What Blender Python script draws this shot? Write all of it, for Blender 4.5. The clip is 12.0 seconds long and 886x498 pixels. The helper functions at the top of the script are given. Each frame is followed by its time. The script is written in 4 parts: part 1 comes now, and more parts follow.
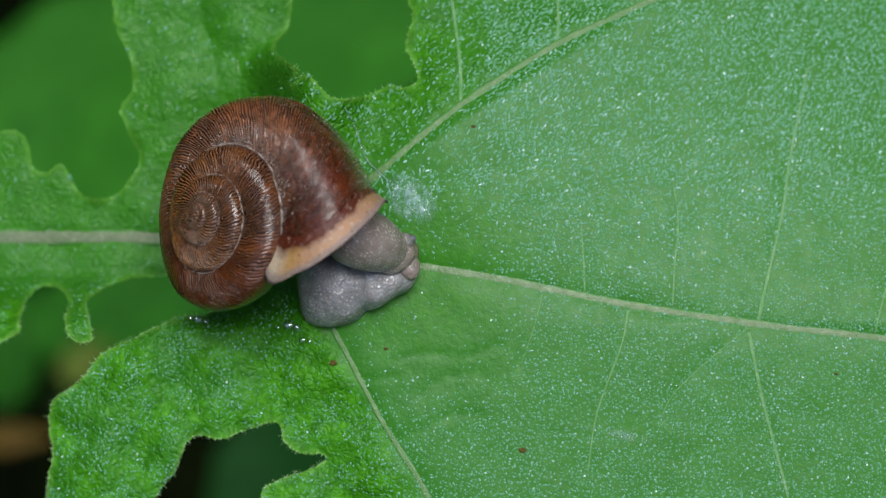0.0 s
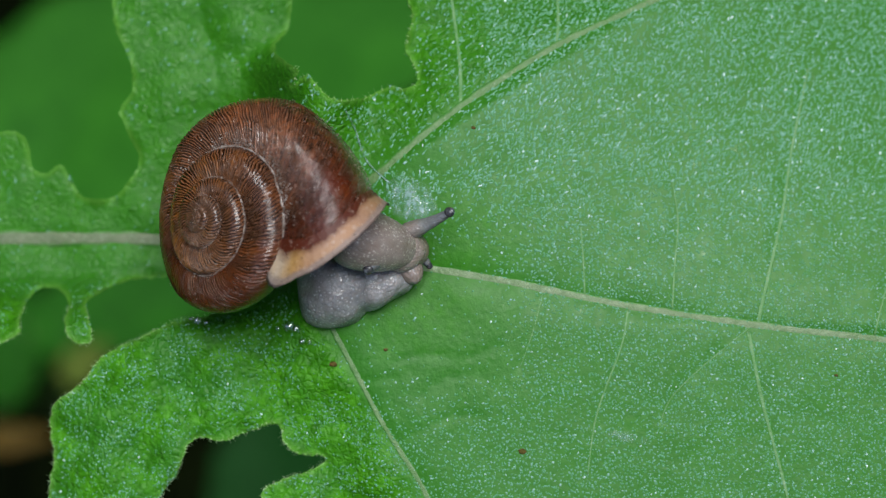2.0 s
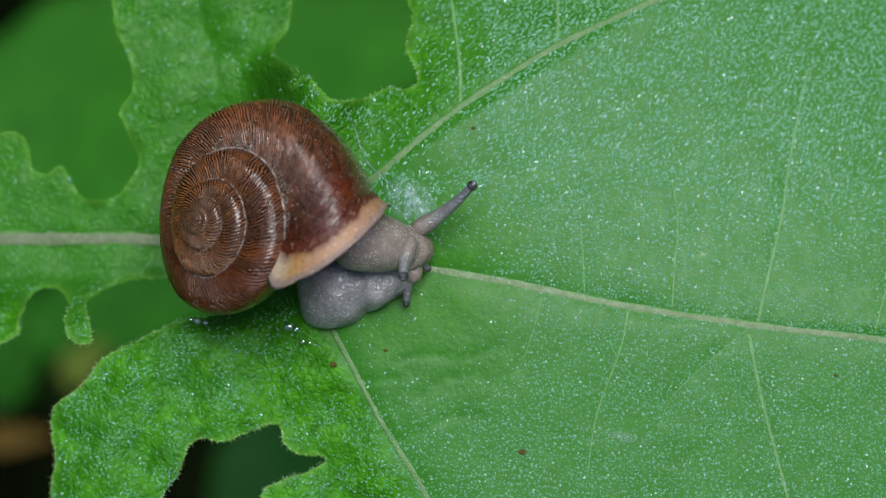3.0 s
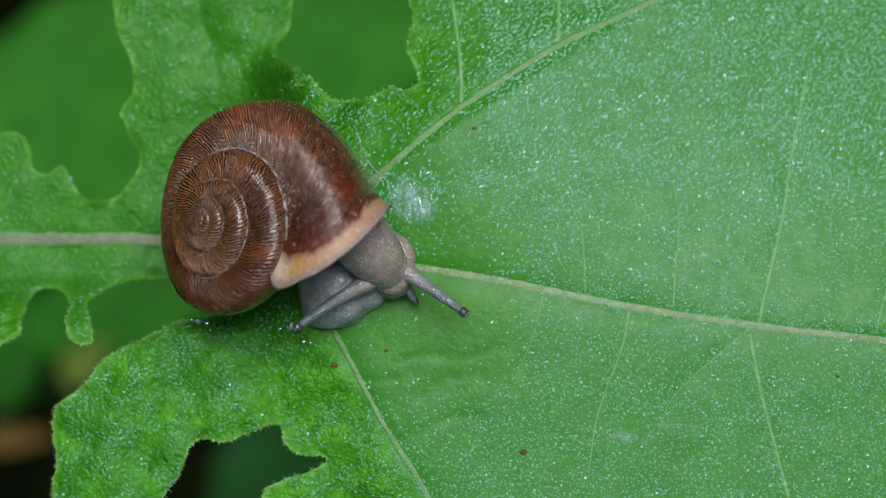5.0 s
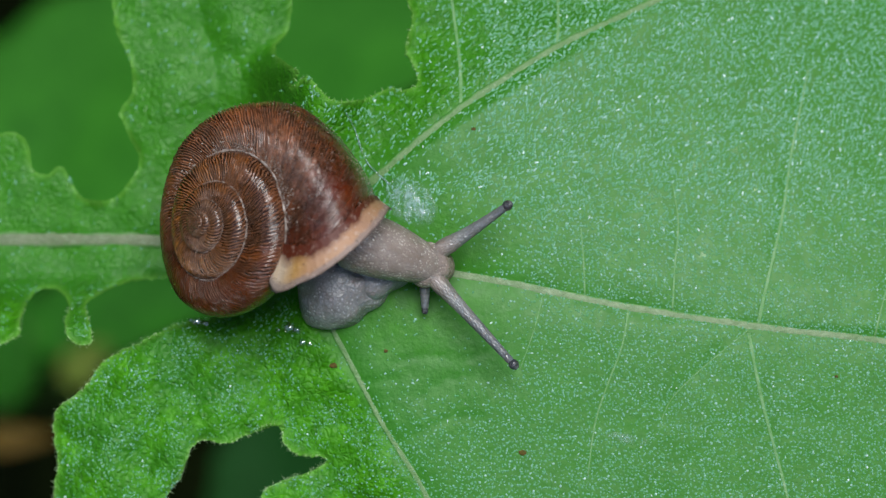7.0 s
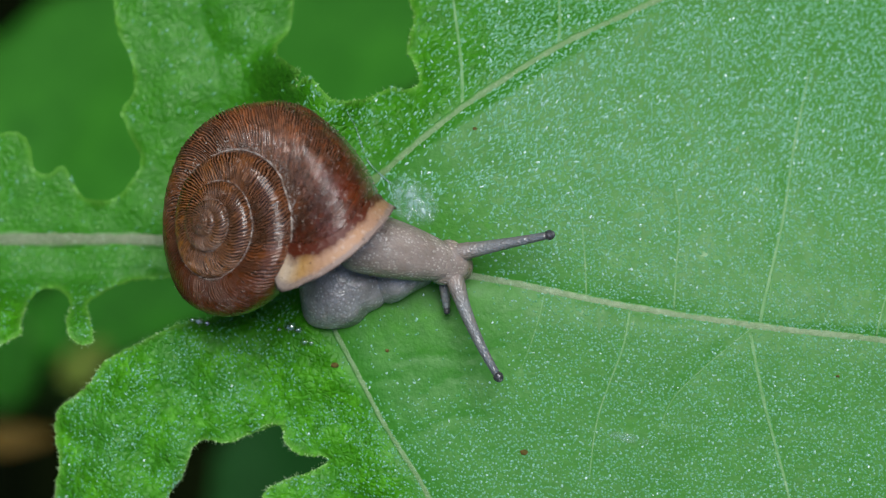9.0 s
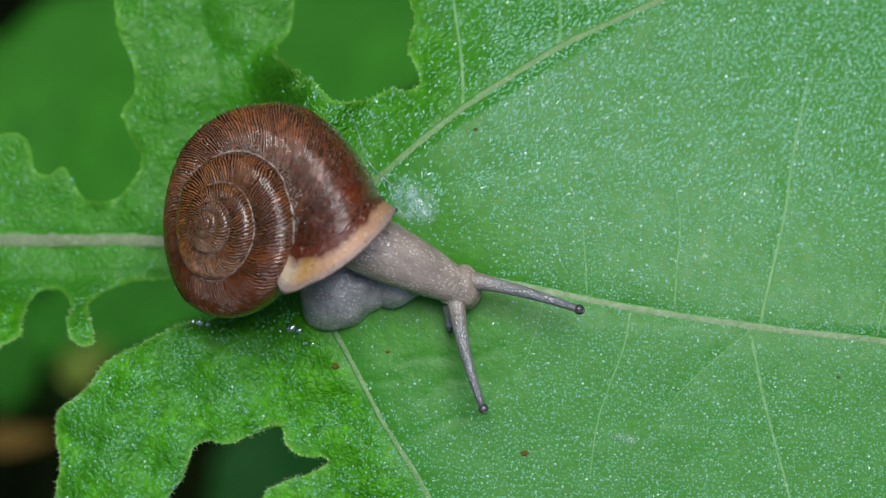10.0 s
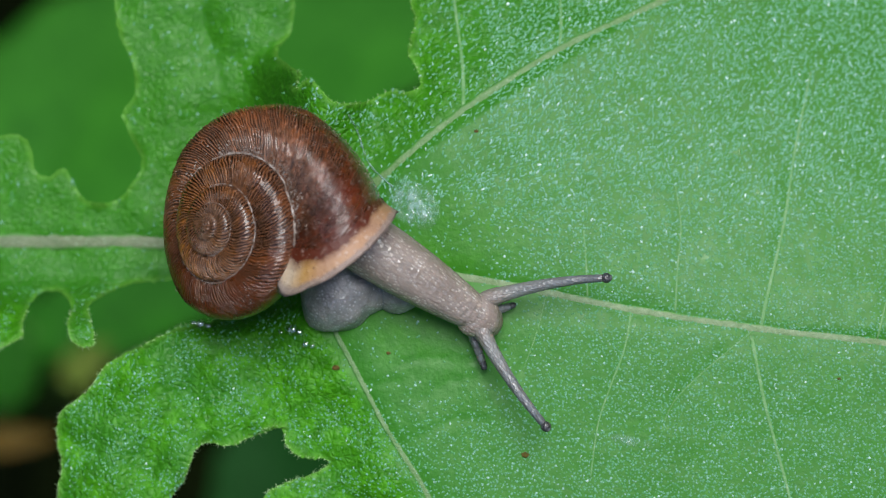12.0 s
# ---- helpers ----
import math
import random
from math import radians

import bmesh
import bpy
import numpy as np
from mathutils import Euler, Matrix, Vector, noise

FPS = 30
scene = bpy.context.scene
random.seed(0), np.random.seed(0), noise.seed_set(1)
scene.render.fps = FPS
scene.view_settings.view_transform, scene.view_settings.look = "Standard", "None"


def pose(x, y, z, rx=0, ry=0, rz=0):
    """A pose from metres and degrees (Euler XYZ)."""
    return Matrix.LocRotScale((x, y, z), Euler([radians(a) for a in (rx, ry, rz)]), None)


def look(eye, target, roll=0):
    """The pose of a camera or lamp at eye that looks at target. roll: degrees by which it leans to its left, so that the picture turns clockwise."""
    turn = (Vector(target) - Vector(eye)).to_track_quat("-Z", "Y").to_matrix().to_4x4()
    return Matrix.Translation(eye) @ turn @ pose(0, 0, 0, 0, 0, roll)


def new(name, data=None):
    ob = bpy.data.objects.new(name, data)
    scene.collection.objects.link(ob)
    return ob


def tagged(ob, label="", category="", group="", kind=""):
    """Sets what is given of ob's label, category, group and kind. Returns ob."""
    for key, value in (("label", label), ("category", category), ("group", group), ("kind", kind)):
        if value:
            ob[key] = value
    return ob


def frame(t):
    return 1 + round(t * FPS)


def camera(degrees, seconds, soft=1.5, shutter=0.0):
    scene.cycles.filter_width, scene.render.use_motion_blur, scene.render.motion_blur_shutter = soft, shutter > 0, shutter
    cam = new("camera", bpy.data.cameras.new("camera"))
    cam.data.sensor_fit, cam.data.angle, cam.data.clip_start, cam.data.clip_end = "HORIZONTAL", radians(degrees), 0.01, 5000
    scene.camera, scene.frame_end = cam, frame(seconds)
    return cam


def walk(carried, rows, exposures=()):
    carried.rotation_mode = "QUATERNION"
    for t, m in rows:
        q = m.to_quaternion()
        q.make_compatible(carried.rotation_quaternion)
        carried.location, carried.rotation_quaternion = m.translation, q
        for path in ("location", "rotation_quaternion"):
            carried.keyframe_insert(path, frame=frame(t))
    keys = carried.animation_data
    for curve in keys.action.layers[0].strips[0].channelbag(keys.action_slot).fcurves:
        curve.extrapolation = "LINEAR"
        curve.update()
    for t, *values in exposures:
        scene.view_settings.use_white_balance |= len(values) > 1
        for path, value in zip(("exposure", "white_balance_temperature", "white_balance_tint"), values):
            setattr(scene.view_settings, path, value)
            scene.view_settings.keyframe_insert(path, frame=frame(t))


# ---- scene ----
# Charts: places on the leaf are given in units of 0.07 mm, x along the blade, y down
# across it, z up from it; at() turns them into metres, seen from the camera's height.
U = 7e-5
LEAF = 0.62
FOV = 20.0
HIGH = 784 * U / math.tan(radians(FOV / 2))


def at(x, y, z=0.0):
    f = (HIGH - z * U) / HIGH
    return Vector(((x - 784) * U * f, (441 - y) * U * f, LEAF + z * U))


def track(rows, t):
    """The values of rows (t, ...) at the time t, in straight lines between them."""
    a = np.array(rows, float)
    return [float(np.interp(t, a[:, 0], a[:, k])) for k in range(1, a.shape[1])]


# how the twig sways in the breeze against the camera
DRIFT = [(0, 0, 0), (0.5, -0.5, 0.9), (1, -0.4, 1.7), (1.5, -0.2, 2.0), (2, -0.2, 2.1), (2.5, -0.3, 2.6), (3, -0.4, 3.0), (5, 1.3, 3.4), (5.5, 1.7, 3.4),
         (6, 0.2, 4.0), (6.5, 0.2, 4.2), (7, 0.1, 4.4), (9, 2.7, 3.8), (9.5, 2.8, 4.6), (10, 3.6, 5.6), (10.5, 3.6, 6.1), (11, 3, 6.9), (11.5, 3.1, 7.4), (12, 4.8, 8.3)]

# ---- camera ----
cam = camera(FOV, 12.0, soft=1.2)
cam.data.dof.use_dof = True
cam.data.dof.focus_distance = HIGH - 80 * U
cam.data.dof.aperture_fstop = 14.0
walk(cam, [(t, Matrix.Translation((-dx * U, dy * U, LEAF + HIGH))) for t, dx, dy in DRIFT], exposures=[(0, 0.45), (2.5, 0.45), (5.5, 0.54), (10, 0.59), (12, 0.66)])

# ---- light: an overcast sky, brighter towards the far side ----
SUN = Vector((0.10, 0.36, 0.92)).normalized()
world = bpy.data.worlds.new("overcast_sky")
scene.world = world
world.use_nodes = True
wn, wl = world.node_tree.nodes, world.node_tree.links
sky = wn.new("ShaderNodeTexSky")
sky.sky_type = "NISHITA"
sky.sun_disc = False
sky.sun_elevation = math.asin(SUN.z)
sky.sun_rotation = math.atan2(SUN.x, SUN.y)
sky.air_density, sky.dust_density, sky.ozone_density = 1.0, 1.2, 1.2
wl.new(sky.outputs[0], wn["Background"].inputs[0])
wn["Background"].inputs[1].default_value = 0.14
sun = new("sun", bpy.data.lights.new("sun", "SUN"))
sun.data.energy, sun.data.angle, sun.data.color = 2.4, radians(34), (0.97, 1.0, 0.99)
sun.matrix_world = look(SUN * 5, (0, 0, 0))


# ---- materials ----
class Mat:
    """A node material: small calls that add nodes and join them."""

    def __init__(self, name, rough=0.5, spec=0.5):
        self.m = bpy.data.materials.new(name)
        self.m.use_nodes = True
        self.t = self.m.node_tree
        self.b = self.t.nodes["Principled BSDF"]
        self.b.inputs["Roughness"].default_value = rough
        self.b.inputs["Specular IOR Level"].default_value = spec

    def node(self, kind, **sets):
        n = self.t.nodes.new(kind)
        for k, v in sets.items():
            n.inputs[k.replace("_", " ")].default_value = v
        return n

    def join(self, a, b):
        self.t.links.new(a, b)

    def coords(self, which="Object"):
        return self.t.nodes.new("ShaderNodeTexCoord").outputs[which]

    def noise(self, scale, detail=3.0, rough=0.55, vec=None, stretch=None):
        n = self.node("ShaderNodeTexNoise", Scale=scale, Detail=detail, Roughness=rough)
        v = vec or self.coords()
        if stretch:
            mp = self.t.nodes.new("ShaderNodeMapping")
            mp.inputs["Scale"].default_value = stretch
            self.join(v, mp.inputs[0])
            v = mp.outputs[0]
        self.join(v, n.inputs["Vector"])
        return n.outputs["Fac"]

    def voronoi(self, scale, vec=None, out="Distance", feature="F1"):
        n = self.node("ShaderNodeTexVoronoi", Scale=scale)
        n.feature = feature
        self.join(vec or self.coords(), n.inputs["Vector"])
        return n.outputs[out]

    def ramp(self, fac, stops):
        n = self.t.nodes.new("ShaderNodeValToRGB")
        e = n.color_ramp.elements
        while len(e) < len(stops):
            e.new(0.5)
        for k, (p, c) in zip(e, stops):
            k.position = p
            k.color = (*c, 1) if len(c) == 3 else c
        self.join(fac, n.inputs[0])
        return n.outputs[0]

    def mix(self, fac, a, b, kind="MIX"):
        n = self.t.nodes.new("ShaderNodeMix")
        n.data_type, n.blend_type = "RGBA", kind
        for k, v in ((0, fac), (6, a), (7, b)):
            if isinstance(v, (int, float)):
                n.inputs[k].default_value = v
            elif isinstance(v, tuple):
                n.inputs[k].default_value = (*v, 1)
            else:
                self.join(v, n.inputs[k])
        return n.outputs[2]

    def math(self, op, a, b=0.0):
        n = self.t.nodes.new("ShaderNodeMath")
        n.operation = op
        for k, v in ((0, a), (1, b)):
            if isinstance(v, (int, float)):
                n.inputs[k].default_value = v
            else:
                self.join(v, n.inputs[k])
        return n.outputs[0]

    def colour(self, c):
        if isinstance(c, tuple):
            self.b.inputs["Base Color"].default_value = (*c, 1)
        else:
            self.join(c, self.b.inputs["Base Color"])
        return self

    def bump(self, height, dist, strength=1.0):
        n = self.node("ShaderNodeBump", Strength=strength, Distance=dist)
        self.join(height, n.inputs["Height"])
        old = self.b.inputs["Normal"]
        if old.is_linked:
            self.join(old.links[0].from_socket, n.inputs["Normal"])
        self.join(n.outputs[0], old)
        return self

    def glow_through(self, colour, amount):
        """Light that shines through, as in a thin leaf."""
        tr = self.t.nodes.new("ShaderNodeBsdfTranslucent")
        if isinstance(colour, tuple):
            tr.inputs[0].default_value = (*colour, 1)
        else:
            self.join(colour, tr.inputs[0])
        mx = self.t.nodes.new("ShaderNodeMixShader")
        mx.inputs[0].default_value = amount
        self.join(self.b.outputs[0], mx.inputs[1])
        self.join(tr.outputs[0], mx.inputs[2])
        self.join(mx.outputs[0], self.t.nodes["Material Output"].inputs[0])
        return self


def leaf_material(name, dark, light, bright, rough=0.42, spec=0.5, cells=True):
    m = Mat(name, rough, spec)
    big = m.noise(160, 4.0)
    fine = m.noise(1500, 3.0)
    c = m.ramp(big, [(0.3, dark), (0.7, light)])
    c = m.mix(m.ramp(fine, [(0.35, (0, 0, 0)), (0.75, (0.35, 0.35, 0.35))]), c, bright)
    m.colour(c)
    m.join(m.ramp(m.noise(500, 4.0), [(0.3, (rough + 0.05,) * 3), (0.6, (rough - 0.05,) * 3), (0.68, (rough - 0.05,) * 3), (0.74, (0.2,) * 3)]), m.b.inputs["Roughness"])
    if cells:
        rough_ness = m.t.nodes.new("ShaderNodeAttribute")
        rough_ness.attribute_name = "crumple"
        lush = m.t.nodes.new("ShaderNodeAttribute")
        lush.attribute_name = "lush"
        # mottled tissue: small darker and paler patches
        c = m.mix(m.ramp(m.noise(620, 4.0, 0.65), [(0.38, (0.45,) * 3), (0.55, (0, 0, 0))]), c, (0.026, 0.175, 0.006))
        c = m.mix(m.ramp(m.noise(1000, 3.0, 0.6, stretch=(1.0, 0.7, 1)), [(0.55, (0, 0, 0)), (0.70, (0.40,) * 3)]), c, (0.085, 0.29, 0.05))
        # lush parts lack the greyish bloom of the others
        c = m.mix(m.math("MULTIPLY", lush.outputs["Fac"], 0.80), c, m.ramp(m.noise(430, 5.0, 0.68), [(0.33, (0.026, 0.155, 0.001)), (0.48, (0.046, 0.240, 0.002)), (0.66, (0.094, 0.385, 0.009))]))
        # shade put into the colour round the moist foot, the shell and the frill
        wet_shade = m.t.nodes.new("ShaderNodeAttribute")
        wet_shade.attribute_name = "wet_shade"
        c = m.mix(m.math("MULTIPLY", wet_shade.outputs["Fac"], m.ramp(m.noise(240, 4.0, 0.6), [(0.35, (0.45,) * 3), (0.6, (0.85,) * 3)])), c, (0.026, 0.170, 0.002))
        # paler margin; the light its rolled rim catches is in this colour too
        margin = m.t.nodes.new("ShaderNodeAttribute")
        margin.attribute_name = "margin"
        c = m.mix(m.math("MULTIPLY", margin.outputs["Fac"], 0.75), c, (0.15, 0.40, 0.05))
        m.colour(c)
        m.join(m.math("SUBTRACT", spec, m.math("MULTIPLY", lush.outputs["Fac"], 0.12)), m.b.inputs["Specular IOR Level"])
        warp = m.t.nodes.new("ShaderNodeVectorMath")
        warp.operation = "MULTIPLY_ADD"
        wn_ = m.node("ShaderNodeTexNoise", Scale=700.0, Detail=2.0)
        m.join(m.coords(), wn_.inputs["Vector"])
        m.join(wn_.outputs["Color"], warp.inputs[0])
        warp.inputs[1].default_value = (0.0014, 0.0014, 0.0014)
        m.join(m.coords(), warp.inputs[2])
        edge = m.ramp(m.voronoi(480, vec=warp.outputs[0], feature="DISTANCE_TO_EDGE"), [(0.0, (0, 0, 0)), (0.22, (1, 1, 1))])
        net = m.ramp(m.voronoi(210, vec=warp.outputs[0], feature="DISTANCE_TO_EDGE"), [(0.0, (0, 0, 0)), (0.10, (1, 1, 1))])
        m.bump(m.math("MULTIPLY", net, rough_ness.outputs["Fac"]), 0.00012, 0.6)
        small = m.ramp(m.voronoi(1100, vec=warp.outputs[0], feature="DISTANCE_TO_EDGE"), [(0.0, (0, 0, 0)), (0.3, (1, 1, 1))])
        m.bump(m.math("MULTIPLY", edge, rough_ness.outputs["Fac"]), 0.00011, 0.5)
        m.bump(m.math("MULTIPLY", small, rough_ness.outputs["Fac"]), 0.00018, 0.8)
        m.bump(m.math("MULTIPLY", m.noise(420, 5.0, 0.6), rough_ness.outputs["Fac"]), 0.00022, 0.5)
        m.bump(m.voronoi(1500, feature="SMOOTH_F1"), 0.00008, 0.5)
    m.bump(m.noise(3500, 3.0), 0.00008, 0.5)
    m.glow_through(c, 0.22)
    return m.m


M_BLADE = leaf_material("leaf_blade", (0.028, 0.182, 0.007), (0.038, 0.212, 0.011), (0.058, 0.255, 0.018), 0.48, 0.38)
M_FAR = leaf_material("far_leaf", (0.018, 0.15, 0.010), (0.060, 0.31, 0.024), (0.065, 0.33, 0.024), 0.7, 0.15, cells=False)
# two darker copies of the far leaf, with shade put into their colour
M_DIM = leaf_material("deep_shade_leaf", (0.008, 0.055, 0.008), (0.016, 0.10, 0.018), (0.016, 0.11, 0.018), 0.7, 0.15, cells=False)
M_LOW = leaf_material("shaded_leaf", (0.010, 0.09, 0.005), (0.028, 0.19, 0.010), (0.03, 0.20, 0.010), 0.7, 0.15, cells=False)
M_OLIVE = leaf_material("olive_leaf", (0.10, 0.16, 0.02), (0.15, 0.21, 0.03), (0.16, 0.22, 0.03), 0.7, 0.2, cells=False)
M_DRY = leaf_material("dry_leaf", (0.095, 0.062, 0.008), (0.15, 0.092, 0.014), (0.17, 0.10, 0.02), 0.7, 0.2, cells=False)



def vein_material(name, low, high):
    """Pale tissue that passes into the green of the blade along both sides."""
    m = Mat(name, 0.5, 0.4)
    side = m.t.nodes.new("ShaderNodeAttribute")
    side.attribute_name = "side"
    c = m.ramp(m.noise(700, 4.0), [(0.3, low), (0.7, high)])
    c = m.mix(m.ramp(m.noise(1500, 4.0, 0.65), [(0.56, (0, 0, 0)), (0.70, (0.5,) * 3)]), c, (0.30, 0.40, 0.25))
    edge = m.math("ADD", side.outputs["Fac"], m.math("MULTIPLY", m.math("SUBTRACT", m.noise(900, 4.0, 0.65), 0.5), 0.7))
    m.colour(m.mix(m.ramp(edge, [(0.50, (0, 0, 0)), (0.92, (0.92,) * 3)]), c, (0.036, 0.205, 0.011)))
    m.bump(m.noise(2600, 4.0), 0.0002, 0.8)
    return m.m


M_RIB = vein_material("vein_tissue", (0.085, 0.190, 0.048), (0.135, 0.235, 0.088))
M_VEIN = vein_material("midrib_tissue", (0.120, 0.205, 0.075), (0.215, 0.285, 0.150))
M_BASERIB = vein_material("old_midrib_tissue", (0.105, 0.150, 0.066), (0.160, 0.195, 0.105))
M_FINEVEIN = vein_material("fine_vein", (0.085, 0.240, 0.060), (0.150, 0.30, 0.120))

mh = Mat("leaf_bristle", 0.45, 0.35)
geo = mh.t.nodes.new("ShaderNodeNewGeometry")
mh.colour(mh.ramp(geo.outputs["Random Per Island"], [(0.0, (0.055, 0.225, 0.066)), (0.6, (0.088, 0.275, 0.140)), (0.95, (0.145, 0.34, 0.235)), (0.995, (0.28, 0.46, 0.41)), (1.0, (0.60, 0.75, 0.74))]))
M_HAIR = mh.m
mh = Mat("rim_hair", 0.35, 0.5)
mh.colour(mh.ramp(mh.noise(900, 1.0), [(0.35, (0.45, 0.75, 0.28)), (0.65, (0.70, 0.90, 0.55))]))
M_RIM = mh.m

ml = Mat("slime", 0.12, 0.8)
ml.colour(ml.ramp(ml.noise(900, 4.0), [(0.35, (0.17, 0.38, 0.26)), (0.65, (0.38, 0.56, 0.54))]))
ml.bump(ml.noise(900, 4.0), 0.0004, 0.8)
ml.b.inputs["Alpha"].default_value = 0.75
fade = ml.t.nodes.new("ShaderNodeAttribute")
fade.attribute_name = "fade"
ml.join(ml.math("MULTIPLY", fade.outputs["Fac"], ml.ramp(ml.noise(520, 6.0, 0.72, stretch=(1.2, 0.7, 1)), [(0.40, (0.05,) * 3), (0.62, (0.80,) * 3)])), ml.b.inputs["Alpha"])
M_SLIME = ml.m

mw = Mat("water", 0.03, 0.5)
clear = mw.t.nodes.new("ShaderNodeBsdfTransparent")
shine = mw.node("ShaderNodeBsdfGlossy", Roughness=0.05)
film_ = mw.t.nodes.new("ShaderNodeMixShader")
film_.inputs[0].default_value = 0.22
mw.join(clear.outputs[0], film_.inputs[1])
mw.join(shine.outputs[0], film_.inputs[2])
mw.join(film_.outputs[0], mw.t.nodes["Material Output"].inputs[0])
M_WATER = mw.m

mp_ = Mat("brown_spot", 0.8, 0.08)
mp_.colour(mp_.ramp(mp_.noise(3000, 3.0), [(0.35, (0.050, 0.055, 0.012)), (0.7, (0.130, 0.080, 0.022))]))
M_SPOT = mp_.m

# shell: fine growth ribs follow the whorls (first map: ribs and girth; second map: age)
ms = Mat("shell_horn", 0.27, 0.4)
ms.b.inputs["Coat Weight"].default_value = 0.7
ms.b.inputs["Coat Roughness"].default_value = 0.12
uv = ms.t.nodes.new("ShaderNodeUVMap")
uv.uv_map = "ribs"
sep = ms.t.nodes.new("ShaderNodeSeparateXYZ")
ms.join(uv.outputs[0], sep.inputs[0])
uv2 = ms.t.nodes.new("ShaderNodeUVMap")
uv2.uv_map = "age"
sep2 = ms.t.nodes.new("ShaderNodeSeparateXYZ")
ms.join(uv2.outputs[0], sep2.inputs[0])
age, phase, girth_ = sep2.outputs[0], sep.outputs[0], sep.outputs[1]
rib = ms.math("MULTIPLY", ms.math("ADD", ms.math("SINE", ms.math("MULTIPLY", phase, 6.2832)), 1.0), 0.5)
# each rib has its own strength, and is broken along its length
single = ms.t.nodes.new("ShaderNodeTexWhiteNoise")
single.noise_dimensions = "1D"
ms.join(ms.math("FLOOR", ms.math("ADD", phase, 0.25)), single.inputs["W"])
keep = ms.math("MULTIPLY", ms.ramp(ms.noise(230, 4.0, 0.6), [(0.36, (0.35,) * 3), (0.50, (1, 1, 1))]), ms.ramp(ms.noise(1100, 3.0), [(0.34, (0.40,) * 3), (0.52, (1, 1, 1))]))
keep = ms.math("MULTIPLY", keep, ms.ramp(single.outputs["Value"], [(0.0, (0.45,) * 3), (0.5, (1, 1, 1))]))
keep = ms.math("MULTIPLY", keep, ms.ramp(age, [(0.0, (0.55,) * 3), (0.08, (1, 1, 1)), (0.975, (1, 1, 1)), (0.992, (0.5,) * 3)]))
keep = ms.math("MULTIPLY", keep, ms.ramp(girth_, [(0.0, (0.75,) * 3), (0.06, (1, 1, 1)), (0.5, (1, 1, 1)), (0.6, (0.1,) * 3)]))
keep = ms.math("MULTIPLY", keep, ms.ramp(age, [(0.69, (1, 1, 1)), (0.73, (0.35,) * 3), (0.82, (0.35,) * 3), (0.86, (1, 1, 1))]))
# horn tones by age; shading of the last whorl's top and bottom included
base = ms.ramp(age, [(0.0, (0.14, 0.070, 0.036)), (0.05, (0.19, 0.085, 0.034)), (0.20, (0.22, 0.080, 0.016)), (0.36, (0.15, 0.045, 0.006)), (0.46, (0.31, 0.112, 0.012)), (0.58, (0.24, 0.082, 0.015)), (0.67, (0.155, 0.045, 0.010)),
                     (0.73, (0.105, 0.022, 0.002)), (0.82, (0.060, 0.013, 0.001)), (0.875, (0.270, 0.080, 0.016)), (0.955, (0.280, 0.092, 0.034)), (0.976, (0.190, 0.048, 0.012)), (0.988, (0.110, 0.016, 0.002)), (1.0, (0.110, 0.015, 0.002))])
# amber and maroon clouds in the horn
base = ms.mix(ms.ramp(ms.noise(120, 4.0, 0.6), [(0.42, (0, 0, 0)), (0.68, (0.45,) * 3)]), base, (0.045, 0.010, 0.002))
base = ms.mix(ms.ramp(ms.noise(160, 3.0, 0.6, stretch=(1, 1, 0.6)), [(0.56, (0, 0, 0)), (0.74, (0.5,) * 3)]), base, (0.19, 0.066, 0.010))
cmb = ms.t.nodes.new("ShaderNodeCombineXYZ")
ms.join(ms.math("MULTIPLY", phase, 0.16), cmb.inputs[0])
ms.join(ms.math("MULTIPLY", girth_, 5.0), cmb.inputs[1])
band = ms.noise(1.0, 4.0, 0.6, vec=cmb.outputs[0])
base = ms.mix(ms.ramp(band, [(0.35, (0.55,) * 3), (0.55, (0, 0, 0))]), base, (0.026, 0.007, 0.002))
base = ms.mix(ms.ramp(band, [(0.55, (0, 0, 0)), (0.75, (0.35,) * 3)]), base, (0.19, 0.075, 0.022))
# crests made paler: glints on the ribs put into the colour
paler = ms.math("MULTIPLY", keep, ms.ramp(age, [(0.0, (0.7,) * 3), (0.58, (0.75,) * 3), (0.68, (0.75,) * 3), (0.73, (0.2,) * 3), (0.83, (0.3,) * 3), (0.88, (0.9,) * 3), (0.978, (0.9,) * 3), (1.0, (0.3,) * 3)]))
ribbed = ms.mix(ms.math("MINIMUM", ms.math("MULTIPLY", ms.math("MULTIPLY", ms.math("POWER", rib, 3.0), paler), 1.7), 0.9), base, (0.265, 0.125, 0.070))
# grooves darkened: dirt, and the shade between ribs put into the colour
ribbed = ms.mix(ms.math("MINIMUM", ms.math("MULTIPLY", ms.math("POWER", ms.math("SUBTRACT", 1.0, rib), 1.6), ms.math("MULTIPLY", keep, 1.7)), 0.85), ribbed, (0.014, 0.004, 0.002))
# the lower flank of each whorl: darker, smoother horn, with its shade put into the colour
flank_shade = ms.math("MULTIPLY", ms.ramp(girth_, [(0.0, (0.6,) * 3), (0.06, (0.35,) * 3), (0.14, (0, 0, 0)), (0.5, (0, 0, 0)), (0.6, (0.8,) * 3)]), ms.ramp(age, [(0.80, (1, 1, 1)), (0.86, (0.3,) * 3)]))
ribbed = ms.mix(flank_shade, ribbed, (0.050, 0.013, 0.002))
# greyish film of dust that gathers towards the seam of the last whorl
film = ms.math("MULTIPLY", ms.ramp(girth_, [(0.16, (0, 0, 0)), (0.27, (0.55,) * 3), (0.34, (1, 1, 1))]), ms.ramp(age, [(0.80, (0, 0, 0)), (0.86, (1, 1, 1)), (0.965, (0.8,) * 3), (0.985, (0.2,) * 3)]))
